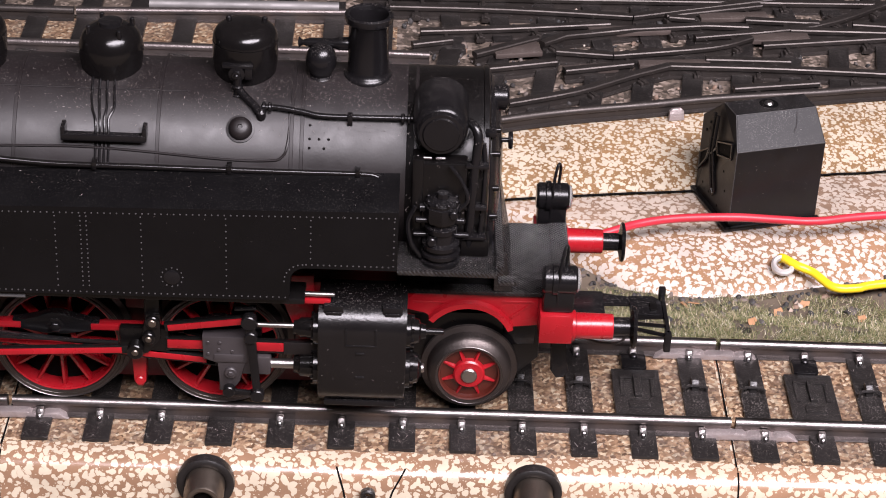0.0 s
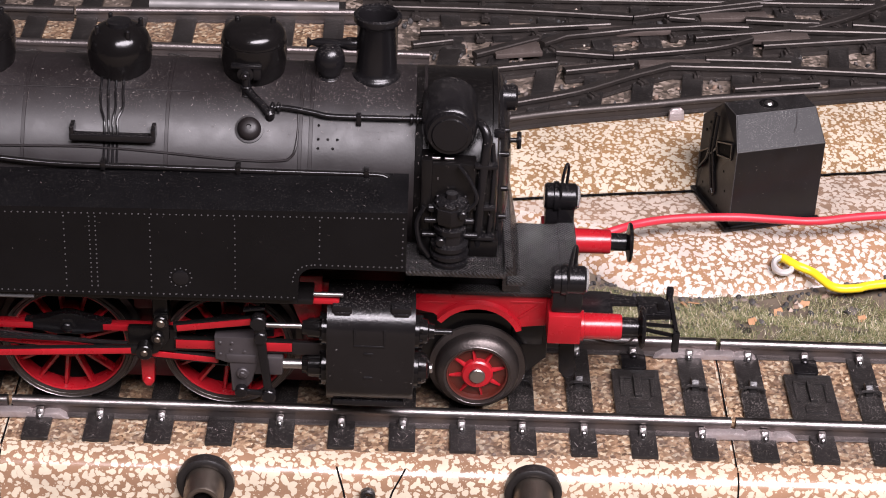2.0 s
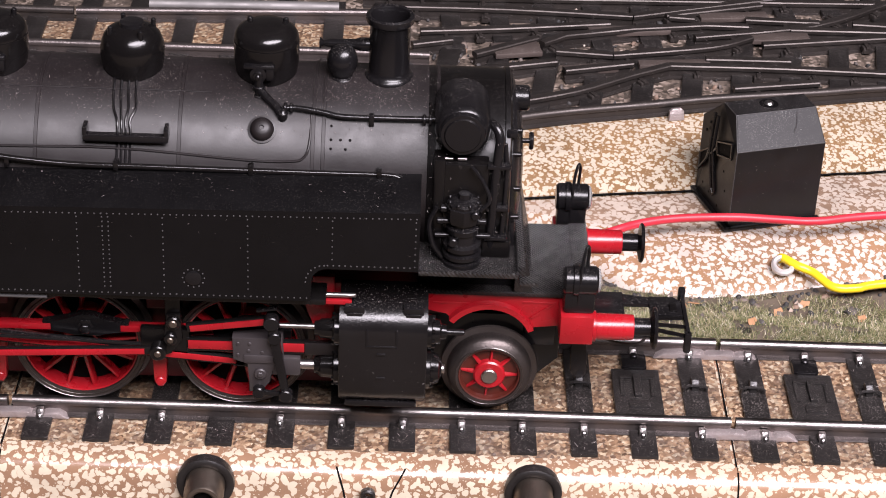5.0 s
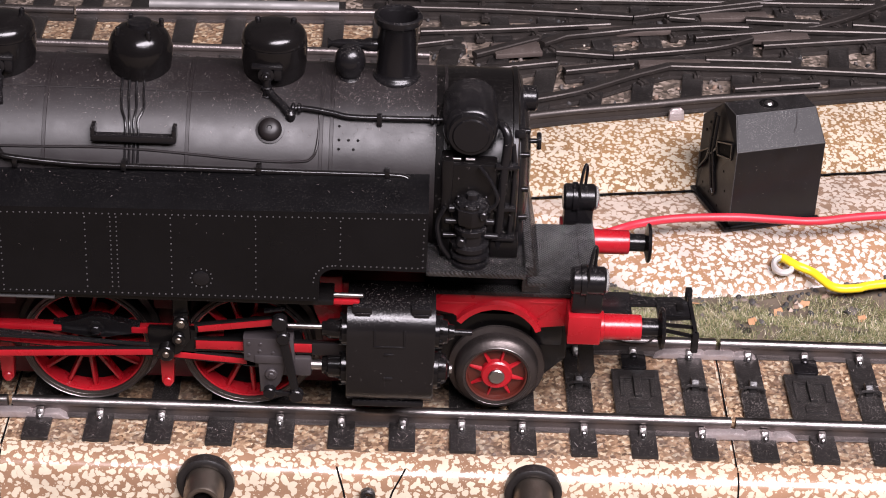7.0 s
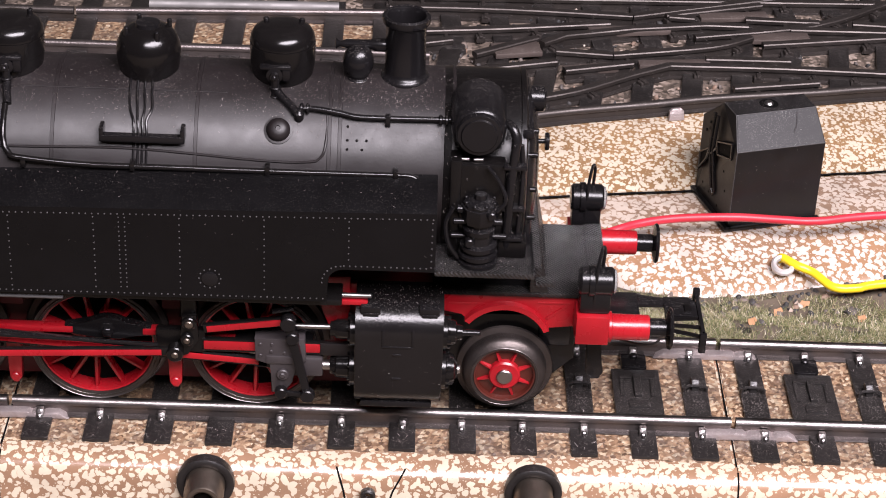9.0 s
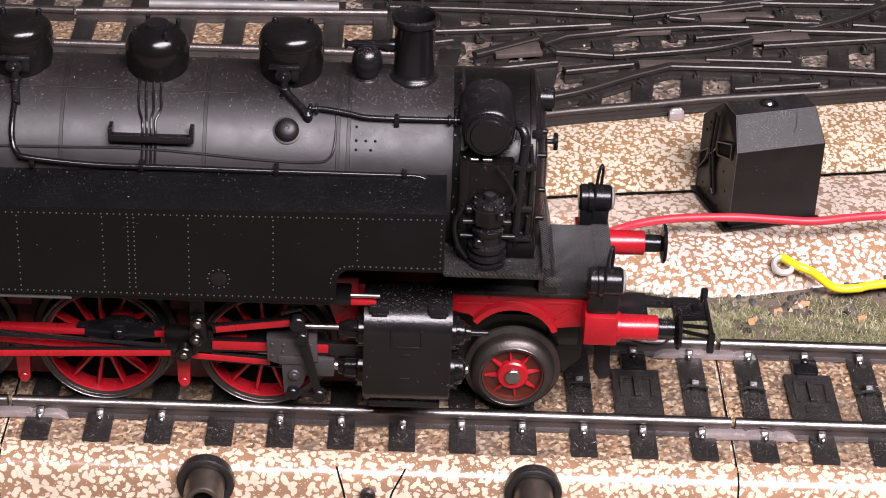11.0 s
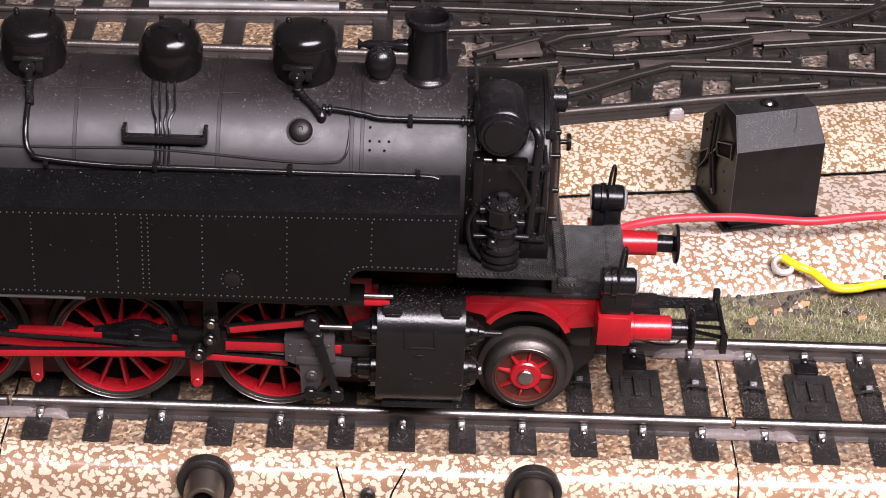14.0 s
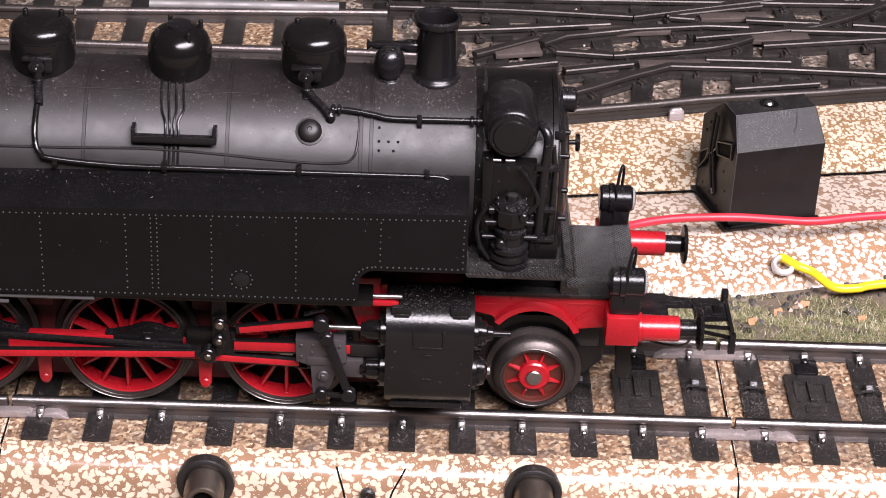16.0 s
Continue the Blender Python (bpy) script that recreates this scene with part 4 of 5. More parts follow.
# heads painted lighter than the tank in place of the light they catch
part("tank_rivets", b, WORN_GLINT, loco, "rivet heads painted grey as if catching the light", kind="stuff")
b = lathe(B(), [(0.95, TY), (0.95, TY - 0.1), (0.7, TY - 0.2), (0, TY - 0.2)], "y", (-35.3, 0, 22.8), 20)
part("drain_cap", b, BLACK, loco)
# cab behind, out of view
part("cab", box(B(), -122, -97.9, -16.5, 16.5, 19.5, 44.5, 0.8), BLACK_MATT, loco)

# frame, running boards, buffer beam
b = B()
frame_out = [(-8.2, 16.4), (8.1, 16.5), (8.1, 12.2), (4.9, 11.9)] + [(-0.4 + 5.3 * math.cos(radians(a)), 9.6 + 5.3 * math.sin(radians(a))) for a in range(26, 151, 10)] + [(-5.6, 13.6), (-8.2, 14.0)]
for s in (-1, 1):
    prism(b, frame_out, "y", s * 7.9, s * 7.1, 0.1)
part("front_frame", b, RED, loco, "red front frame plates arched over the wheel")
b = B()
arc_o = [(-0.4 + 6.0 * math.cos(radians(a)), 9.6 + 6.0 * math.sin(radians(a))) for a in range(24, 151, 8)]
arc_i = [(-0.4 + 5.3 * math.cos(radians(a)), 9.6 + 5.3 * math.sin(radians(a))) for a in range(24, 151, 8)]
prism(b, arc_o + arc_i[::-1], "y", -8.9, -7.5)
box(b, -7.2, -2.8, -8.0, -7.8, 15.0, 15.2)
box(b, 3.6, 7.6, -8.0, -7.8, 15.4, 15.6)
prism(b, [(-2.6, 15.0), (-3.0, 15.2), (-4.4, 14.2), (-4.1, 14.0)], "y", -8.05, -7.8)
prism(b, [(7.5, 15.4), (7.3, 15.55), (4.6, 13.4), (4.9, 13.2)], "y", -8.05, -7.8)
part("splasher", b, RED, loco)
b = B()
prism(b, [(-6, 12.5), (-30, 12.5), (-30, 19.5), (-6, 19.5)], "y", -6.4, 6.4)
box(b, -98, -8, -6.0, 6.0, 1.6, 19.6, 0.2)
part("main_frame", b, FRAME_SHADED, loco, "main frame between the wheels, its red darkened for shade")
b = B()
box(b, -98, -21.8, -15.4, 15.4, 18.9, 19.9, 0.1)
part("running_board", b, BLACK, loco)
b = B()
prism(b, [(-21.4, 18.5), (-17.4, 18.5), (-17.0, 18.2), (-17.4, 17.9), (-21.4, 17.9)], "y", -13.6, -12.4, 0.1)
vb = part("valve_bracket", b, RED, loco)
part("bright_bar", rod(B(), "x", (0, -13.2, 19.05), 0.3, -21.5, -16.5, 12), STEEL, vb)
part("frame_strip", box(B(), -21.6, -8.3, -8.2, -7.4, 15.6, 17.6, 0.15), RED, loco, "dark red frame strip behind the cylinder")
part("frame_bracket", prism(B(), [(-23.6, 19.0), (-19.2, 19.0), (-19.2, 9.0), (-20.6, 9.0), (-22.4, 14.0)], "y", -9.2, -8.4, 0.1), RED, loco, "red bracket plate")
b = box(B(), -8.4, 9.8, -8.35, 8.35, 16.5, 17.1, 0.12)
part("front_deck", b, CHEQUER, loco, "black chequered front deck plate")
b = box(B(), -9.3, 2.4, -15.3, 15.3, 23.3, 24.0, 0.12)
part("upper_deck", b, CHEQUER, loco, "black chequered platform before the side tank")
b = B()
prism(b, [(2.4, 17.1), (4.7, 17.1), (3.2, 24.7), (2.4, 24.7)], "y", -8.3, 8.3, 0.12)
box(b, 2.2, 3.2, -15.0, 8.3, 23.5, 24.8, 0.15)
box(b, 2.6, 5.0, -13.8, -12.2, 21.4, 22.0, 0.15)
part("deck_riser", b, CHEQUER, loco)
b = B()
box(b, -9.3, 2.4, -7.0, 7.0, 17.2, 23.4, 0.2)
box(b, -8.5, 2.0, -9.0, 9.0, 23.5, 27.5, 0.4)
part("saddle", b, BLACK, loco)
b = box(B(), 8.0, 12.0, -12.0, 12.0, 12.3, 16.2, 0.15)
part("beam_plate", box(B(), 9.82, 12.1, -8.35, 11.9, 16.25, 17.08, 0.12), CHEQUER, loco, "black chequered plate over the buffer beam")
beam = part("buffer_beam", b, RED, loco, "bright red buffer beam")
for s in (-1, 1):
    bf = part("buffer", lathe(B(), [(1.9, 12.0), (1.9, 12.4), (1.62, 12.5), (1.58, 16.8), (1.5, 17.0), (1.2, 17.0)], "x", (0, s * 10, 13.75), 28), RED, loco)
    b = lathe(B(), [(1.15, 16.8), (1.15, 19.0), (1.4, 19.1), (2.5, 19.35), (2.6, 19.6), (2.4, 19.8), (0, 20.05)], "x", (0, s * 10, 13.75), 32)
    part("buffer_head", b, BLACK, bf, "black buffer head")
    # head lamp
    yl = s * 10.0
    lamp = part("head_lamp", box(B(), 8.3, 12.0, yl - 1.3, yl + 1.3, 16.3, 20.4, 0.3), BLACK, loco, "black head lamp with carrying loop")
    b = rod(B(), "x", (0, yl, 20.2), 1.75, 8.1, 12.3, 28, 0.3)
    lathe(b, [(1.75, 9.2), (1.95, 9.3), (1.95, 9.9), (1.75, 10.0)], "x", (0, yl, 20.2), 28)
    part("drum", b, BLACK, lamp)
    part("lens", lathe(B(), [(1.55, 12.25), (1.4, 12.5), (0.8, 12.7), (0, 12.75)], "x", (0, yl, 20.2), 24), GLASS, lamp, "clear lamp lens")
    loop = [(10.0, yl - 1.1, 17.0), (10.05, yl - 1.5, 21.5), (10.3, yl - 0.8, 23.8), (10.7, yl, 24.9), (11.0, yl + 0.6, 24.0), (10.9, yl + 0.6, 21.8)]
    part("carrying_loop", tube(B(), curve_pts(loop, 6), 0.2, 8, (1, 0, 0)), BLACK, lamp)
# coupler
coup = part("coupler", box(B(), 9.9, 16.6, -1.2, 1.2, 8.6, 9.15, 0.1), BLACK, loco, "black plastic hook coupler")
part("coupler_plate", box(B(), 11.0, 17.0, -2.4, 4.3, 9.2, 9.8, 0.12), BLACK, coup)
part("coupler_bridge", prism(B(), [(16.8, 1.6), (20.4, 1.7), (20.4, 3.3), (16.8, 4.0)], "z", 9.2, 9.75, 0.1), BLACK, coup)
part("coupler_bridge", box(B(), 16.8, 20.6, -2.7, -1.5, 9.1, 9.75, 0.1), BLACK, coup)
part("coupler_jaw", prism(B(), [(20.2, -0.8), (24.3, -0.9), (24.4, 2.3), (23.4, 3.5), (20.2, 3.4)], "z", 9.15, 9.85, 0.15), BLACK, coup)
part("coupler_latch", box(B(), 22.7, 23.6, -0.2, 1.6, 9.8, 10.15, 0.1), BLACK_GLOSS, coup)
for y0, y1, z in ((-1.5, -1.1, 9.6), (-2.6, -3.0, 9.5), (-3.4, -4.8, 9.3)):
    part("coupler_rib", tube(B(), [(20.3, y0, z), (24.4, y1, z)], 0.27, 8), BLACK_GLOSS, coup, "glossy black rib")
part("coupler_bow", box(B(), 24.3, 24.85, -5.2, 3.9, 8.9, 10.0, 0.15), BLACK, coup)
for y, z0, z1 in ((-5.5, 7.2, 10.0), (3.6, 8.6, 10.8)):
    part("coupler_horn", box(B(), 24.1, 25.0, y, y + 0.9, z0, z1, 0.2), BLACK, coup)
part("coupler_wire", tube(B(), curve_pts([(13.9, -6.0, 9.4), (16.2, -6.7, 9.2), (18.2, -6.8, 9.3), (19.3, -5.6, 9.5), (20.6, -3.4, 9.6)], 6), 0.16, 8), TYRE, coup, "thin steel spring wire")
b = B()
prism(b, [(9.8, 12.4), (11.6, 12.4), (12.1, 6.0), (12.4, 4.6), (11.9, 3.7), (10.9, 3.6), (10.2, 4.6)], "y", -6.6, -5.2, 0.25)
box(b, 4, 8, -6, 6, 8, 12, 0.3)
part("guard_iron", b, BLACK, loco)
# added block hides the lit ballast so the gap looks shaded
part("leading_gap_block", prism(B(), [(-8.2, 12.3), (8.6, 12.3), (8.6, 6.0), (5.0, 2.4), (-8.2, 2.2)], "y", -5.7, 5.7, 0.3), DEEP_BLACK, loco, "black block added to keep the gap behind the leading wheels dark")

# preheater end and pump beside the smokebox
b = lathe(B(), [(0, -12.3), (2.0, -12.25), (2.15, -12.05), (2.5, -12.0), (2.68, -11.75), (2.68, -11.4), (2.95, -11.2), (3.2, -10.4), (3.3, -4.0)], "y", (-4.8, 0, 40.3), 40)
part("preheater", b, BLACK, loco, "round black preheater drum across the smokebox")
b = B()
tube(b, curve_pts([(-1.9, -9.0, 40.6), (-1.1, -10.2, 40.7), (-0.5, -11.0, 39.6), (-0.6, -11.5, 37.5), (-0.9, -11.9, 33.0), (-1.0, -11.7, 28.0), (-1.0, -11.0, 24.0)], 6), 0.55, 12, (1, 0, 0))
tube(b, curve_pts([(0.2, -10.4, 38.5), (0.5, -11.0, 35.0), (0.4, -11.3, 30.0), (0.1, -11.0, 24.0)], 6), 0.3, 10, (1, 0, 0))
for z in (36.0, 30.5, 26.5):
    box(b, -1.8, 0.9, -12.2, -11.0, z, z + 0.5, 0.12)
tube(b, curve_pts([(-7.4, -12.4, 31.0), (-8.2, -12.6, 29.0), (-7.8, -13.0, 26.5), (-6.6, -13.0, 24.6)], 5), 0.3, 8, (1, 0, 0))
tube(b, curve_pts([(-2.4, -13.4, 31.2), (-1.4, -13.2, 32.6), (-2.2, -12.6, 34.6), (-3.6, -12.2, 36.4)], 5), 0.25, 8, (0, 1, 0))
part("steam_pipe", b, BLACK, loco)
b = B()
lathe(b, [(0, 24.0), (2.3, 24.0), (2.35, 24.5), (1.9, 24.6), (1.9, 24.95), (2.3, 25.05), (2.3, 25.5), (1.85, 25.6), (1.85, 26.0), (2.2, 26.1), (2.2, 26.6), (1.7, 26.9), (1.6, 28.0), (1.9, 28.2), (1.95, 28.8), (1.4, 29.1), (1.4, 29.5), (0, 29.5)], "z", (-4.3, -12.6, 0), 32)
lathe(b, [(1.3, 29.2), (2.0, 29.6), (2.2, 30.2), (2.2, 31.6), (2.0, 31.7), (2.0, 32.0), (1.5, 32.4), (0.8, 32.5), (0.7, 33.1), (0, 33.2)], "z", (-4.3, -12.6, 0), 8)
for k in range(8):
    rod(b, "z", (-4.3 + 1.75 * math.cos(k * 0.785 + 0.39), -12.6 + 1.75 * math.sin(k * 0.785 + 0.39), 0), 0.22, 31.8, 32.4, 8)
rod(b, "x", (0, -13.0, 29.6), 0.4, -7.4, -1.6, 12)
rod(b, "x", (0, -12.6, 31.0), 0.5, -7.0, -5.9, 12)
rod(b, "y", (-5.4, 0, 27.4), 0.55, -14.6, -12, 12)
rod(b, "y", (-3.0, 0, 31.2), 0.5, -14.8, -12, 12)
rod(b, "x", (0, -12.2, 27.2), 0.35, -7.6, -1.0, 12)
part("air_pump", b, BLACK, loco, "black ribbed air pump on the platform")
b = B()
box(b, -2.0, 1.4, -11.8, -8.6, 24.0, 26.3, 0.25)
box(b, -1.6, 1.0, -11.2, -9.0, 26.2, 26.5, 0.1)
box(b, -7.9, -6.6, -11.9, -8.8, 24.0, 36.9, 0.2)
part("bracket_box", b, DEEP_BLACK, loco)
part("cover_plate", box(B(), -7.6, -1.5, -11.7, -8.0, 25.4, 36.4, 0.3), DEEP_BLACK, loco, "deep black cover plate under the preheater")
for x0, x1 in ((-7.9, -5.7), (-5.3, -4.1)):
    part("grab_bar", rod(B(), "x", (0, -11.0, 36.7), 0.2, x0, x1, 10), STEEL, loco, "bright grab bar")

# cylinder block
CY = [(-8.2, 18.1)] + [(-11.5 - 3.8 * math.sin(radians(a)), 14.3 + 3.8 * math.cos(radians(a))) for a in range(0, 91, 9)] + [(-15.3, 7.0), (-15.1, 5.9), (-14.4, 5.0), (-13.0, 4.6), (-8.2, 4.6)]
for s in (1, -1):
    cyl = part("cylinder_block", prism(B(), [(y * s, z) for y, z in CY], "x", -18.4, -7.9, 0.25), SATIN, loco, "black cylinder block")
    b = B()
    box(b, -15.2, -11.4, -15.42, -14.9, 13.1, 13.35, 0.1)
    box(b, -15.2, -14.95, -15.4, -14.0, 13.3, 15.6, 0.1)
    box(b, -11.65, -11.4, -15.4, -14.0, 13.3, 15.6, 0.1)
    for x in (-16.6, -9.6):
        box(b, x - 1.25, x + 1.25, -14.3, -12.9, 17.0, 18.15, 0.25)
        box(b, x - 0.95, x + 0.95, -14.45, -14.2, 16.9, 17.3, 0.1)
    box(b, -13.9, -12.8, -15.45, -15.2, 12.0, 12.3, 0.08)
    box(b, -13.9, -12.8, -15.45, -15.2, 8.6, 8.9, 0.08)
    box(b, -17.6, -9.0, -14.5, -13.4, 4.0, 4.8, 0.15)
    if s == 1:
        part("cladding_detail", b, BLACK, cyl)
    else:
        b.free()
for z, r, y in ((13.9, 1.7, -12.6), (8.2, 2.1, -12.0)):
    end = -5.6 if z > 10 else -6.0
    front = part("cylinder_cover", lathe(B(), [(r + 0.4, -7.9), (r + 0.4, -7.4), (r, -7.3), (r * 0.85, -6.4), (r * 0.6, -6.2), (r * 0.5, end), (0, end)], "x", (0, y, z), 28), BLACK_GLOSS, loco, "bolted black cover")
    back = part("cylinder_cover", lathe(B(), [(r + 0.3, -18.4), (r + 0.3, -19.0), (r * 0.75, -19.2), (r * 0.7, -20.6), (r * 0.55, -20.9), (r * 0.5, -21.4), (0, -21.4)], "x", (0, y, z), 28), BLACK_GLOSS, loco, "bolted black cover")
    for cov, x in ((front, -7.5), (back, -19.3)):
        for k in range(8):
            a = k * math.pi / 4 + 0.2
            part("bolt", rod(B(), "x", (0, y + (r + 0.05) * math.cos(a), z + (r + 0.05) * math.sin(a)), 0.24, x, x + 0.55, 8, 0.05), BLACK_GLOSS, cov)
b = rod(B(), "x", (0, -12.6, 13.9), 0.38, -6.2, -3.4, 14)
part("valve_spindle", b, BLACK, loco)
b = rod(B(), "x", (0, -12.0, 8.2), 0.6, -7.2, -5.6, 14)
part("drain_cock", b, STEEL, loco)
# slide bar and link bracket
b = box(B(), -36.6, -22.6, -12.4, -11.6, 10.1, 11.3, 0.1)
bar = part("slide_bar", b, RED, loco, "red slide bar")
part("bar_edge", box(B(), -36.8, -18.6, -12.3, -11.6, 11.3, 11.55, 0.06), BLACK_GLOSS, bar)
part("bar_edge", box(B(), -36.8, -18.6, -12.3, -11.6, 9.8, 10.05, 0.06), BLACK_GLOSS, bar)
part("slide_bar_end", box(B(), -22.6, -18.4, -12.45, -11.55, 9.8, 11.5, 0.1), BLACK_MATT, bar)
b = B()
box(b, -42.4, -36.4, -12.0, -10.8, 8.9, 12.6, 0.3)
box(b, -39.3, -37.4, -12.2, -9.5, 12.0, 19.2, 0.3)
box(b, -43, -20, -15.0, -11.0, 18.6, 19.4, 0.2)
part("link_bracket", b, DEEP_BLACK, loco)
for x in (-40.4, -60.0, -79.6):
    b = prism(B(), [(x - 1.0, 9.5), (x - 0.75, 3.2), (x - 0.3, 2.5), (x + 0.3, 2.5), (x + 0.75, 3.2), (x + 1.0, 9.5)], "y", -9.6, -8.2, 0.15)
    rod(b, "y", (x, 0, 3.4), 0.6, -9.9, -8.4, 14)
    part("brake_shoe_hanger", b, RED, loco, "red brake hanger between the wheels")
    # block in the same shade-darkened red
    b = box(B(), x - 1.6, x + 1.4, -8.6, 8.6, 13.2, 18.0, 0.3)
    part("spring_block", b, FRAME_SHADED, loco)
# pipes in the same grey, which stands in for their glints
b = B()
for x0, z in ((-98, 19.2), (-98, 18.4)):
    tube(b, [(x0, -15.9, z), (-52.5 if z > 19 else -62.5, -15.9, z)], 0.22, 8)
part("under_tank_pipe", b, WORN_GLINT, loco)

# lint on the boiler, tank top and decks
rnd = random.Random(77)
sp = []
for i in range(11000):
    x, a = rnd.uniform(-97, -0.5), radians(rnd.triangular(35, 125, 62))
    near = min(abs(x - c) for c in (-13.5, -19, -27.9, -43.6, -59.6))
    if rnd.random() > 0.05 + 0.95 * math.exp(-max(0, near - 3.0) / 2.2) * (0.35 + 0.65 * min(1.0, max(0.0, (a - 0.85) / 0.4))):
        continue
    n = (0, -math.cos(a), math.sin(a))
    sp.append(((x, n[1] * (BR + 0.02), BZ + n[2] * (BR + 0.02)), n))
for i in range(220):
    x, y = rnd.uniform(-97, -10), -rnd.triangular(10.8, 16.2, 11.4)
    z = 32.4 + (x + 9.3) * 0.0165 + float(np.interp(-y, (9, 11.5, 13.5, 15.2, 16.2), (1.95, 1.75, 1.3, 0.65, 0.15)))
    sp.append(((x, y, z), (0, -0.3, 1)))
for i in range(160):
    sp.append(((rnd.uniform(-9, 2), rnd.uniform(-15, -9), 24.03), (0, 0, 1)))
    sp.append(((rnd.uniform(-18, -8), rnd.uniform(-13.2, -9), 18.1), (0, 0, 1)))
for i in range(150):
    sp.append(((rnd.uniform(-8.5, 0.5), -rnd.uniform(10.6, 12.6), rnd.uniform(25, 40)), (0, -1, 0.3)))
for i in range(34):
    sp.append(((rnd.uniform(-66, -10), TY - 0.03, rnd.uniform(25.5, 32)), (0, -1, 0)))
for i in range(22):
    sp.append(((rnd.uniform(-18, -8.2), -15.33, rnd.uniform(6, 14)), (0, -1, 0)))
dust = lint(sp, 9, 0.34)
dust.name = "dust_lint"
dust.parent = loco
tagged(dust, "pale dust fibres on the black plastic", kind="stuff")

# specks on the drive housing
rnd = random.Random(31)
sp = [((rnd.uniform(0.4, 13.8), -0.02, rnd.uniform(0.8, 12.8)), (0, -1, 0)) for i in range(60)]
sp += [((rnd.uniform(0.4, 13.8), 4.3 * k, 13.0 + 3.8 * k), (0, -0.66, 0.75)) for k in [rnd.random() for i in range(22)]]
sp += [((-0.02, rnd.uniform(1, 11.5), rnd.uniform(0.8, 12.5)), (-1, 0, 0)) for i in range(22)]
sp += [((rnd.uniform(0.4, 13.8), rnd.uniform(4.5, 8.4), 16.82), (0, 0, 1)) for i in range(25)]
specks = lint(sp, 14, 0.24)
specks.name = "dust_specks"
specks.parent = box_m
tagged(specks, "pale dust specks on the black enamel", kind="stuff")

# ---- wheels and rods ----


def spoked(x, R, spokes, hub, pin, label, share_r=0.875):
    ri = R * share_r
    back = 5.9 if pin else 7.75
    if pin:
        face = [(ri, -8.7), (ri + 0.12, -8.98), (ri + 0.42, -9.0), (ri + 0.5, -8.86), (R - 0.22, -8.86), (R - 0.1, -8.95), (R, -8.75)]
    else:
        face = [(ri, -8.6), (ri + 0.1, -8.95), (ri + 0.4, -9.0), (ri + 0.55, -8.9), (R - 0.35, -8.6), (R - 0.1, -8.2), (R, -7.8)]
    tyre = lathe(B(), face + [(R + 0.06, -7.1), (R + 0.75, -6.9), (R + 0.85, -6.65), (R + 0.7, -6.4), (ri, -6.3)], "y", (0, 0, 0), 72, True)
    wh = part("wheel", tyre, TYRE, loco, label)
    b = lathe(B(), [(ri + 0.01, -8.8), (ri - 0.15, -8.72), (ri - 0.28, -8.2), (ri - 0.28, -6.4), (ri + 0.01, -6.4)], "y", (0, 0, 0), 64, True)
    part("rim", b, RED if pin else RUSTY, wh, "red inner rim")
    b = B()
    for k in range(spokes):
        a = 2 * math.pi * (k + 0.5) / spokes
        ca, sa = math.cos(a), math.sin(a)
        w0, w1 = (0.36, 0.27) if pin else (0.26, 0.17)
        r0, r1 = hub * 0.8, ri - 0.1
        ring = []
        for rr, w, yy in ((r0, w0, -8.6), (r1, w1, -8.1)):
            ring.append([b.verts.new((rr * ca - o * w * sa, yy + d, rr * sa + o * w * ca)) for o, d in ((-1, 0.35), (-0.5, 0), (0.5, 0), (1, 0.35), (1, 1.2), (-1, 1.2))])
        for i in range(6):
            b.faces.new((ring[0][i], ring[0][(i + 1) % 6], ring[1][(i + 1) % 6], ring[1][i]))
        part("spoke", b, RED, wh)
        b = B()
    lathe(b, [(0, -8.9), (hub * 0.9, -8.9), (hub, -8.7), (hub, -6.6), (0, -6.6)], "y", (0, 0, 0), 36)
    if pin:
        lathe(b, [(0, -9.0), (1.4, -9.0), (1.5, -8.6), (1.5, -7.0)], "y", (pin, 0, 0), 20)
        prism(b, [(0, -1.6), (pin, -1.4), (pin, 1.4), (0, 1.6)], "y", -8.9, -7.2, 0.1)
    part("hub", b, RED, wh, "red wheel hub")
    # thin bright rings stand in for highlights on the worn tyre edges
    for rr, yy in (((R - 0.1, -8.94), (ri + 0.4, -8.97)) if pin else ((ri + 0.4, -8.97),)):
        part("tyre_edge_glint", lathe(B(), [(rr - 0.04, yy), (rr, yy - 0.05), (rr + 0.04, yy)], "y", (0, 0, 0), 64), RAIL_TOP, wh, "worn tyre edge ring, brightened as an edge highlight")
    part("axle_end", rod(B(), "y", (0, 0, 0), 1.0, -9.25, -7.0, 24), STEEL, wh, "bright steel axle end")
    part("axle", rod(B(), "y", (0, 0, 0), 1.0, -6.9, 9.0, 16), TYRE, wh)
    lathe(b := B(), [(ri, 6.3), (R + 0.8, 6.5), (R + 0.06, 7.1), (R, 8.8), (0, 8.8)], "y", (0, 0, 0), 48)
    part("far_wheel", b, TYRE, wh)
    # driver disc is near-black: shade between the spokes is put into its colour
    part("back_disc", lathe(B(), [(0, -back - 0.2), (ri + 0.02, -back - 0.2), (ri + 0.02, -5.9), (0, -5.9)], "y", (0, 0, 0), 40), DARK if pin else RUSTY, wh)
    return wh


RD, RL = 8.1, 5.2
CR = 3.6
AXLES = (-30.5, -50.1, -69.7, -89.3)
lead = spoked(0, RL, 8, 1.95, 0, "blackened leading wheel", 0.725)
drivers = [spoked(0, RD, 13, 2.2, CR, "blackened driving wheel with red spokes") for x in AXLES]


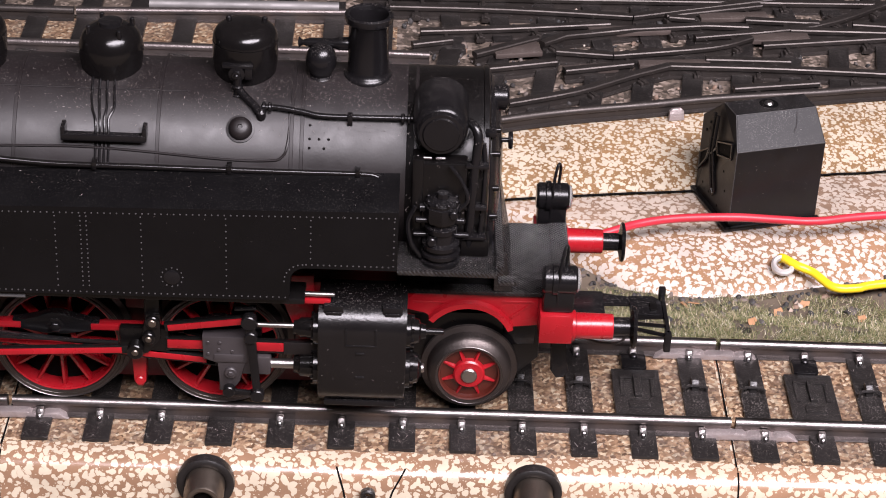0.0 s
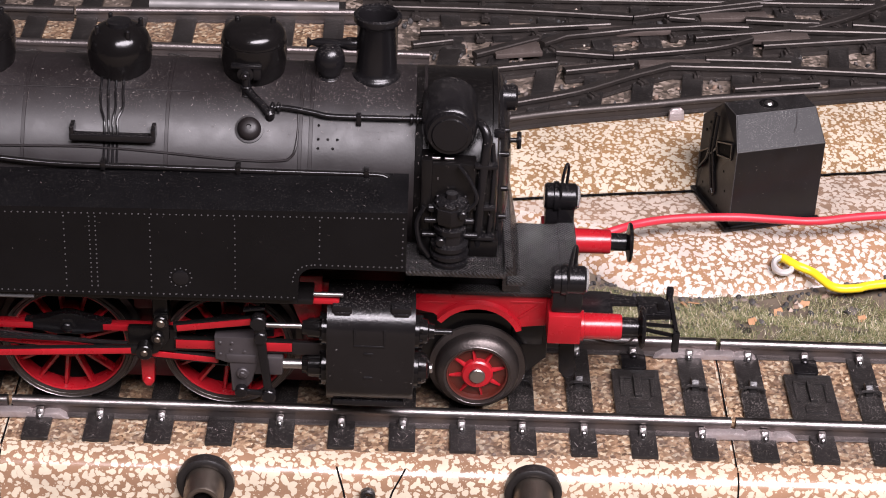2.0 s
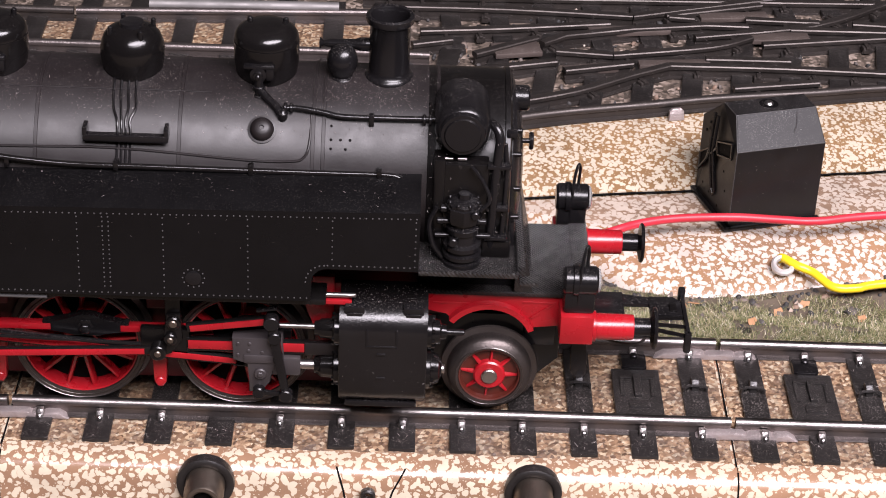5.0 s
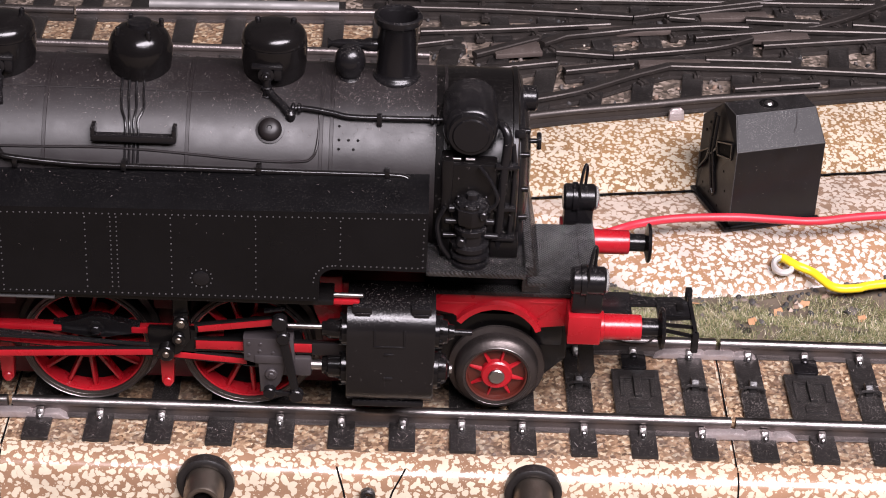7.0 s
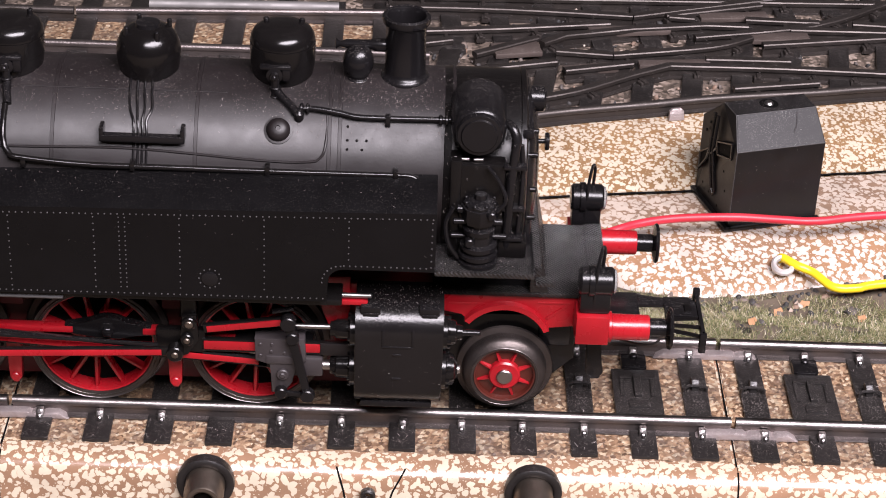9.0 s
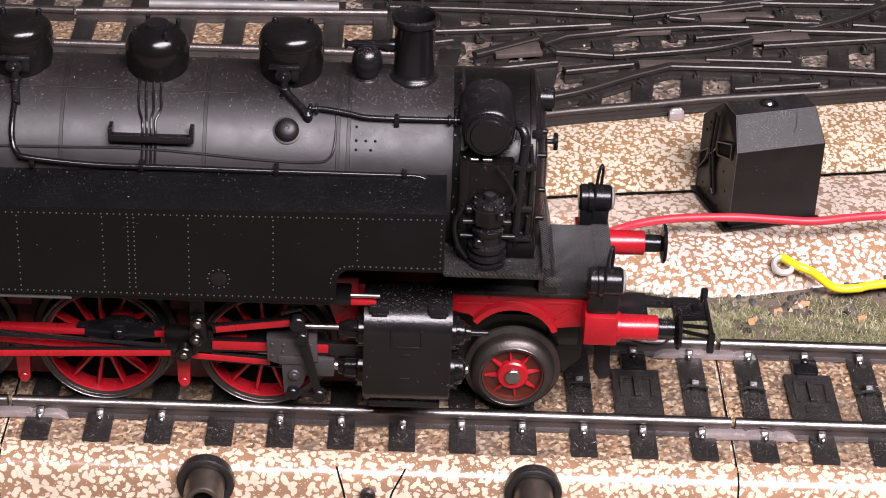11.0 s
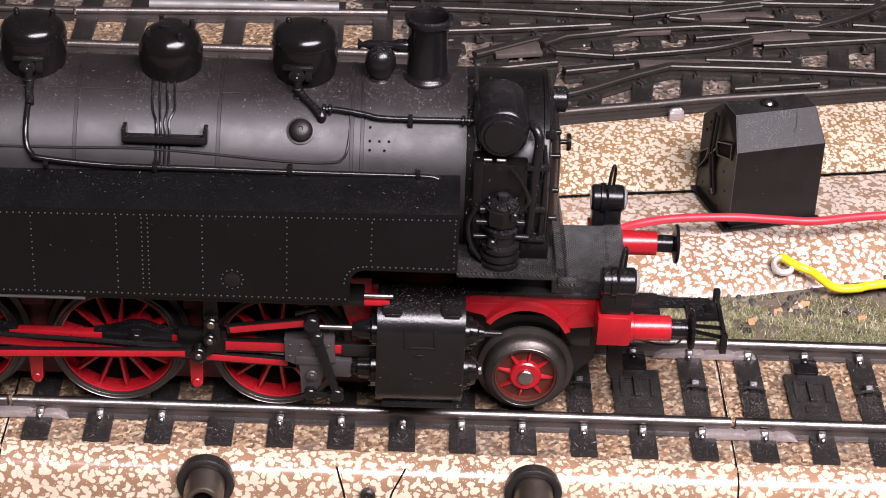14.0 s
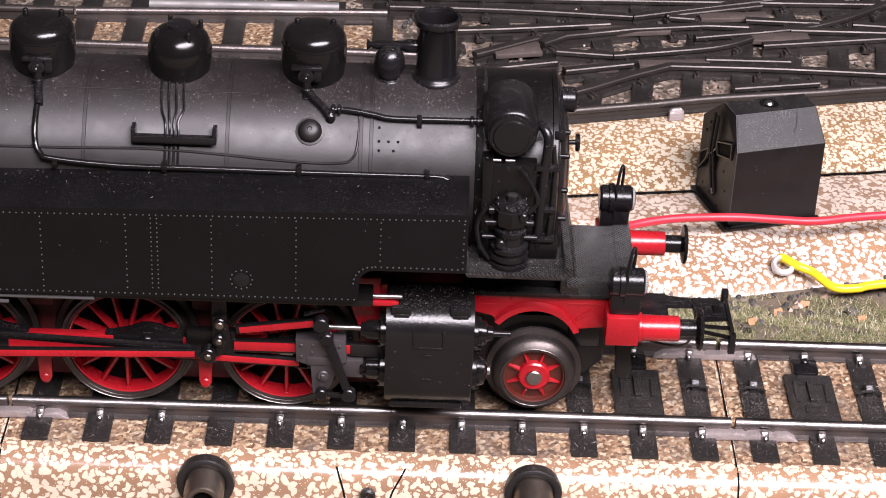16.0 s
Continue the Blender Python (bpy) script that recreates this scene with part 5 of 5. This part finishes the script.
def bar_between(bm, x0, z0, x1, z1, h0, h1, y0, y1, bev=0.1):
    d = Vector((x1 - x0, 0, z1 - z0)).normalized()
    n = Vector((-d.z, 0, d.x))
    P = [(x0 + n.x * h0, z0 + n.z * h0), (x1 + n.x * h1, z1 + n.z * h1), (x1 - n.x * h1, z1 - n.z * h1), (x0 - n.x * h0, z0 - n.z * h0)]
    return prism(bm, P, "y", y0, y1, bev)


# coupling rod, drawn about the pin of the second axle
b = B()
L1 = 19.6
for k in (-2, -1, 0, 1):
    x = L1 * k
    prism(b, [(x - 5.2, -0.6), (x - 3.2, -0.62), (x - 1.6, -1.2), (x + 1.6, -1.2), (x + 3.2, -0.62), (x + 5.2, -0.6), (x + 5.2, 0.6), (x + 3.8, 0.62), (x + 2.3, 1.1), (x + 1.2, 1.6), (x + 0.5, 1.72), (x - 0.5, 1.72), (x - 1.2, 1.6), (x - 2.3, 1.1), (x - 3.8, 0.62), (x - 5.2, 0.6)], "y", -10.6, -9.3, 0.12)
    lathe(b, [(0, -11.35), (0.5, -11.3), (0.75, -11.1), (0.8, -10.85), (1.15, -10.8), (1.2, -10.4)], "y", (x, 0, 0), 6)
coupling = part("coupling_rod", b, BLACK, loco, "black coupling rod bosses with red rods")
for k in (-2, -1, 0):
    x = L1 * k
    part("rod_fluting", box(B(), x + 4.2, x + L1 - 4.2, -10.75, -9.5, -0.42, 0.42, 0.1), RED, coupling, "red painted rod")
# connecting rod about its crosshead pin
CL = 40.6
b = B()
bar_between(b, -1.5, 0, -CL, 0, 0.62, 0.8, -12.0, -11.2)
rod(b, "y", (0, 0, 0), 1.1, -12.1, -11.1, 18)
bar_between(b, -3.0, 0, 0, 0, 0.75, 0.75, -12.0, -11.2)
conn = part("connecting_rod", b, BLACK, loco, "red connecting rod")
part("rod_fluting", bar_between(B(), -2.6, 0, -CL + 3, 0, 0.36, 0.5, -12.15, -11.3), RED, conn)
# crosshead
b = B()
prism(b, [(-3.0, 4.3), (3.0, 4.4), (3.2, 1.2), (2.0, 0.9), (1.6, -1.8), (0.6, -3.2), (-1.0, -3.4), (-1.0, 0.8), (-2.9, 1.2)], "y", -13.2, -11.0, 0.15)
box(b, 1.0, 5.2, -12.8, -11.2, -1.2, 1.4, 0.3)
box(b, -1.6, 2.0, -13.4, -13.0, 0.9, 2.0, 0.1)
rod(b, "y", (0.4, 0, -0.6), 0.75, -13.6, -13.0, 16)
rod(b, "y", (0.4, 0, -0.6), 0.4, -13.8, -13.0, 6)
for x, z in ((-2.3, 3.6), (-0.9, 3.6), (-2.3, 2.0), (2.3, 3.6), (-1.0, 2.6), (0.6, 2.4)):
    rod(b, "y", (x, 0, z), 0.22, -13.35, -13.1, 8, 0.05)
cross = part("crosshead", b, GREY, loco, "grey crosshead")
part("piston_rod", rod(B(), "x", (0, -12.0, 0.1), 0.62, 4.6, 14, 16), STEEL, cross, "bright piston rod")
b = B()
rod(b, "y", (0.2, 0, -3.0), 0.75, -14.2, -12.6, 16)
bar_between(b, 0.2, -3.0, 4.3, -3.4, 0.3, 0.3, -13.9, -13.4)
part("union_link", b, BLACK, cross)
# combination lever about its upper pin
b = B()
bar_between(b, 0, 0, 0.0, -10.6, 0.62, 0.45, -14.3, -13.6)
rod(b, "y", (0, 0, 0), 0.95, -14.7, -13.2, 18)
rod(b, "y", (0, 0, -10.6), 0.85, -14.6, -13.4, 18)
rod(b, "y", (0, 0, -2.2), 0.8, -14.6, -13.4, 16)
box(b, -1.6, 1.0, -14.0, -13.2, 1.5, 1.8, 0.08)
comb = part("combination_lever", b, BLACK, loco)
# radius rod
b = B()
bar_between(b, -9.8, -0.75, -0.8, 0.55, 0.38, 0.42, -13.2, -12.4)
radius = part("radius_rod", b, RED, loco, "red radius rod")
part("rod_back", bar_between(B(), -10.2, -0.8, -0.4, 0.6, 0.56, 0.6, -13.0, -12.3), BLACK_GLOSS, radius)
b = rod(B(), "x", (0, -12.6, -0.1), 0.32, 0.8, 8.0, 12)
part("valve_rod", b, STEEL, radius, "thin bright valve rod")
# expansion link about its upper pivot
b = B()
prism(b, [(-0.9, 0.9), (0.9, 0.9), (0.9, -2.6), (-0.6, -4.6), (-2.2, -5.0), (-2.6, -4.0), (-1.2, -2.6)], "y", -12.9, -12.2, 0.15)
rod(b, "y", (0, 0, 0), 0.85, -13.5, -12.3, 18)
rod(b, "y", (-0.5, 0, -2.3), 0.8, -13.5, -12.3, 18)
rod(b, "y", (-2.1, 0, -4.0), 1.0, -13.9, -12.3, 18)
link = part("expansion_link", b, BLACK_GLOSS, loco)
for x, z, r in ((0, 0, 0.5), (-0.5, -2.3, 0.4), (-2.1, -4.0, 0.42)):
    part("pin", rod(B(), "y", (x, 0, z), r, -14.1 if z < -3 else -13.7, -13.0, 14, 0.12), BRONZE, link, "dull bronze pin")
# eccentric rod about the link's lower pin
b = B()
bar_between(b, -1.6, 0.2, -33, 0.2, 0.36, 0.42, -13.7, -13.0)
ecc = part("eccentric_rod", b, RED, loco, "red eccentric rod")
part("rod_back", bar_between(B(), -0.8, 0.2, -33, 0.2, 0.55, 0.62, -13.5, -12.9), BLACK_GLOSS, ecc)
b = B()
bar_between(b, -2.0, 1.0, -33, 3.4, 0.18, 0.2, -13.2, -12.8)
part("upper_rod", b, BLACK, ecc)


def motions():
    S = [(0, 0.00), (0.5, 0.29), (1, 0.45), (1.5, 0.70), (2, 1.01), (2.5, 1.19), (3, 1.46), (3.5, 1.75), (4, 1.96), (6.5, 3.24), (7, 3.40), (7.5, 3.65), (8, 3.92), (8.5, 4.13), (9, 4.37),
         (11.5, 5.68), (12, 5.96), (12.5, 6.17), (13, 6.45), (13.5, 6.73), (14, 6.97), (14.5, 7.23), (15, 7.46), (15.5, 7.70), (16, 8.02)]
    walk(loco, [(t, mm(LX + s, 0, 0)) for t, s in S])
    walk(lead, [(t, mm(0, 0, RL, 0, math.degrees(s / RL), 0)) for t, s in S])
    th = [(t, s, math.radians(91) - s / RD) for t, s in S]
    for ob, x in zip(drivers, AXLES):
        walk(ob, [(t, mm(x, 0, RD, 0, -math.degrees(a), 0)) for t, s, a in th])
    walk(coupling, [(t, mm(AXLES[1] + CR * math.cos(a), 0, RD + CR * math.sin(a))) for t, s, a in th])
    cr, kr, lr, rr, rd, er = [], [], [], [], [], []
    for t, s, a in th:
        px, pz = AXLES[2] + CR * math.cos(a), RD + CR * math.sin(a)
        dz = pz - 8.1
        xc = px + math.sqrt(CL * CL - dz * dz)
        cr.append((t, mm(xc, 0, 8.1)))
        kr.append((t, mm(xc, 0, 8.1, 0, math.degrees(math.asin(dz / CL)), 0)))
        f = s / 8.02
        lr.append((t, mm(-26.6 + 0.5 * f, 0, 15.4, 0, -5.0 - 14.0 * f, 0)))
        rr.append((t, mm(-26.6 + 0.5 * f, 0, 14.2)))
        rd.append((t, mm(-38.2, 0, 14.3, 0, -9.4 * f, 0)))
        q = Vector((-2.1, -4.0))
        g = math.radians(9.4 * f)
        jx, jz = -38.2 + q.x * math.cos(g) - q.y * math.sin(g), 14.3 + q.x * math.sin(g) + q.y * math.cos(g)
        er.append((t, mm(jx, 0, jz, 0, -3.2 + 1.4 * f, 0)))
    walk(cross, cr)
    walk(conn, kr)
    walk(comb, lr)
    walk(radius, rr)
    walk(link, rd)
    walk(ecc, er)


motions()
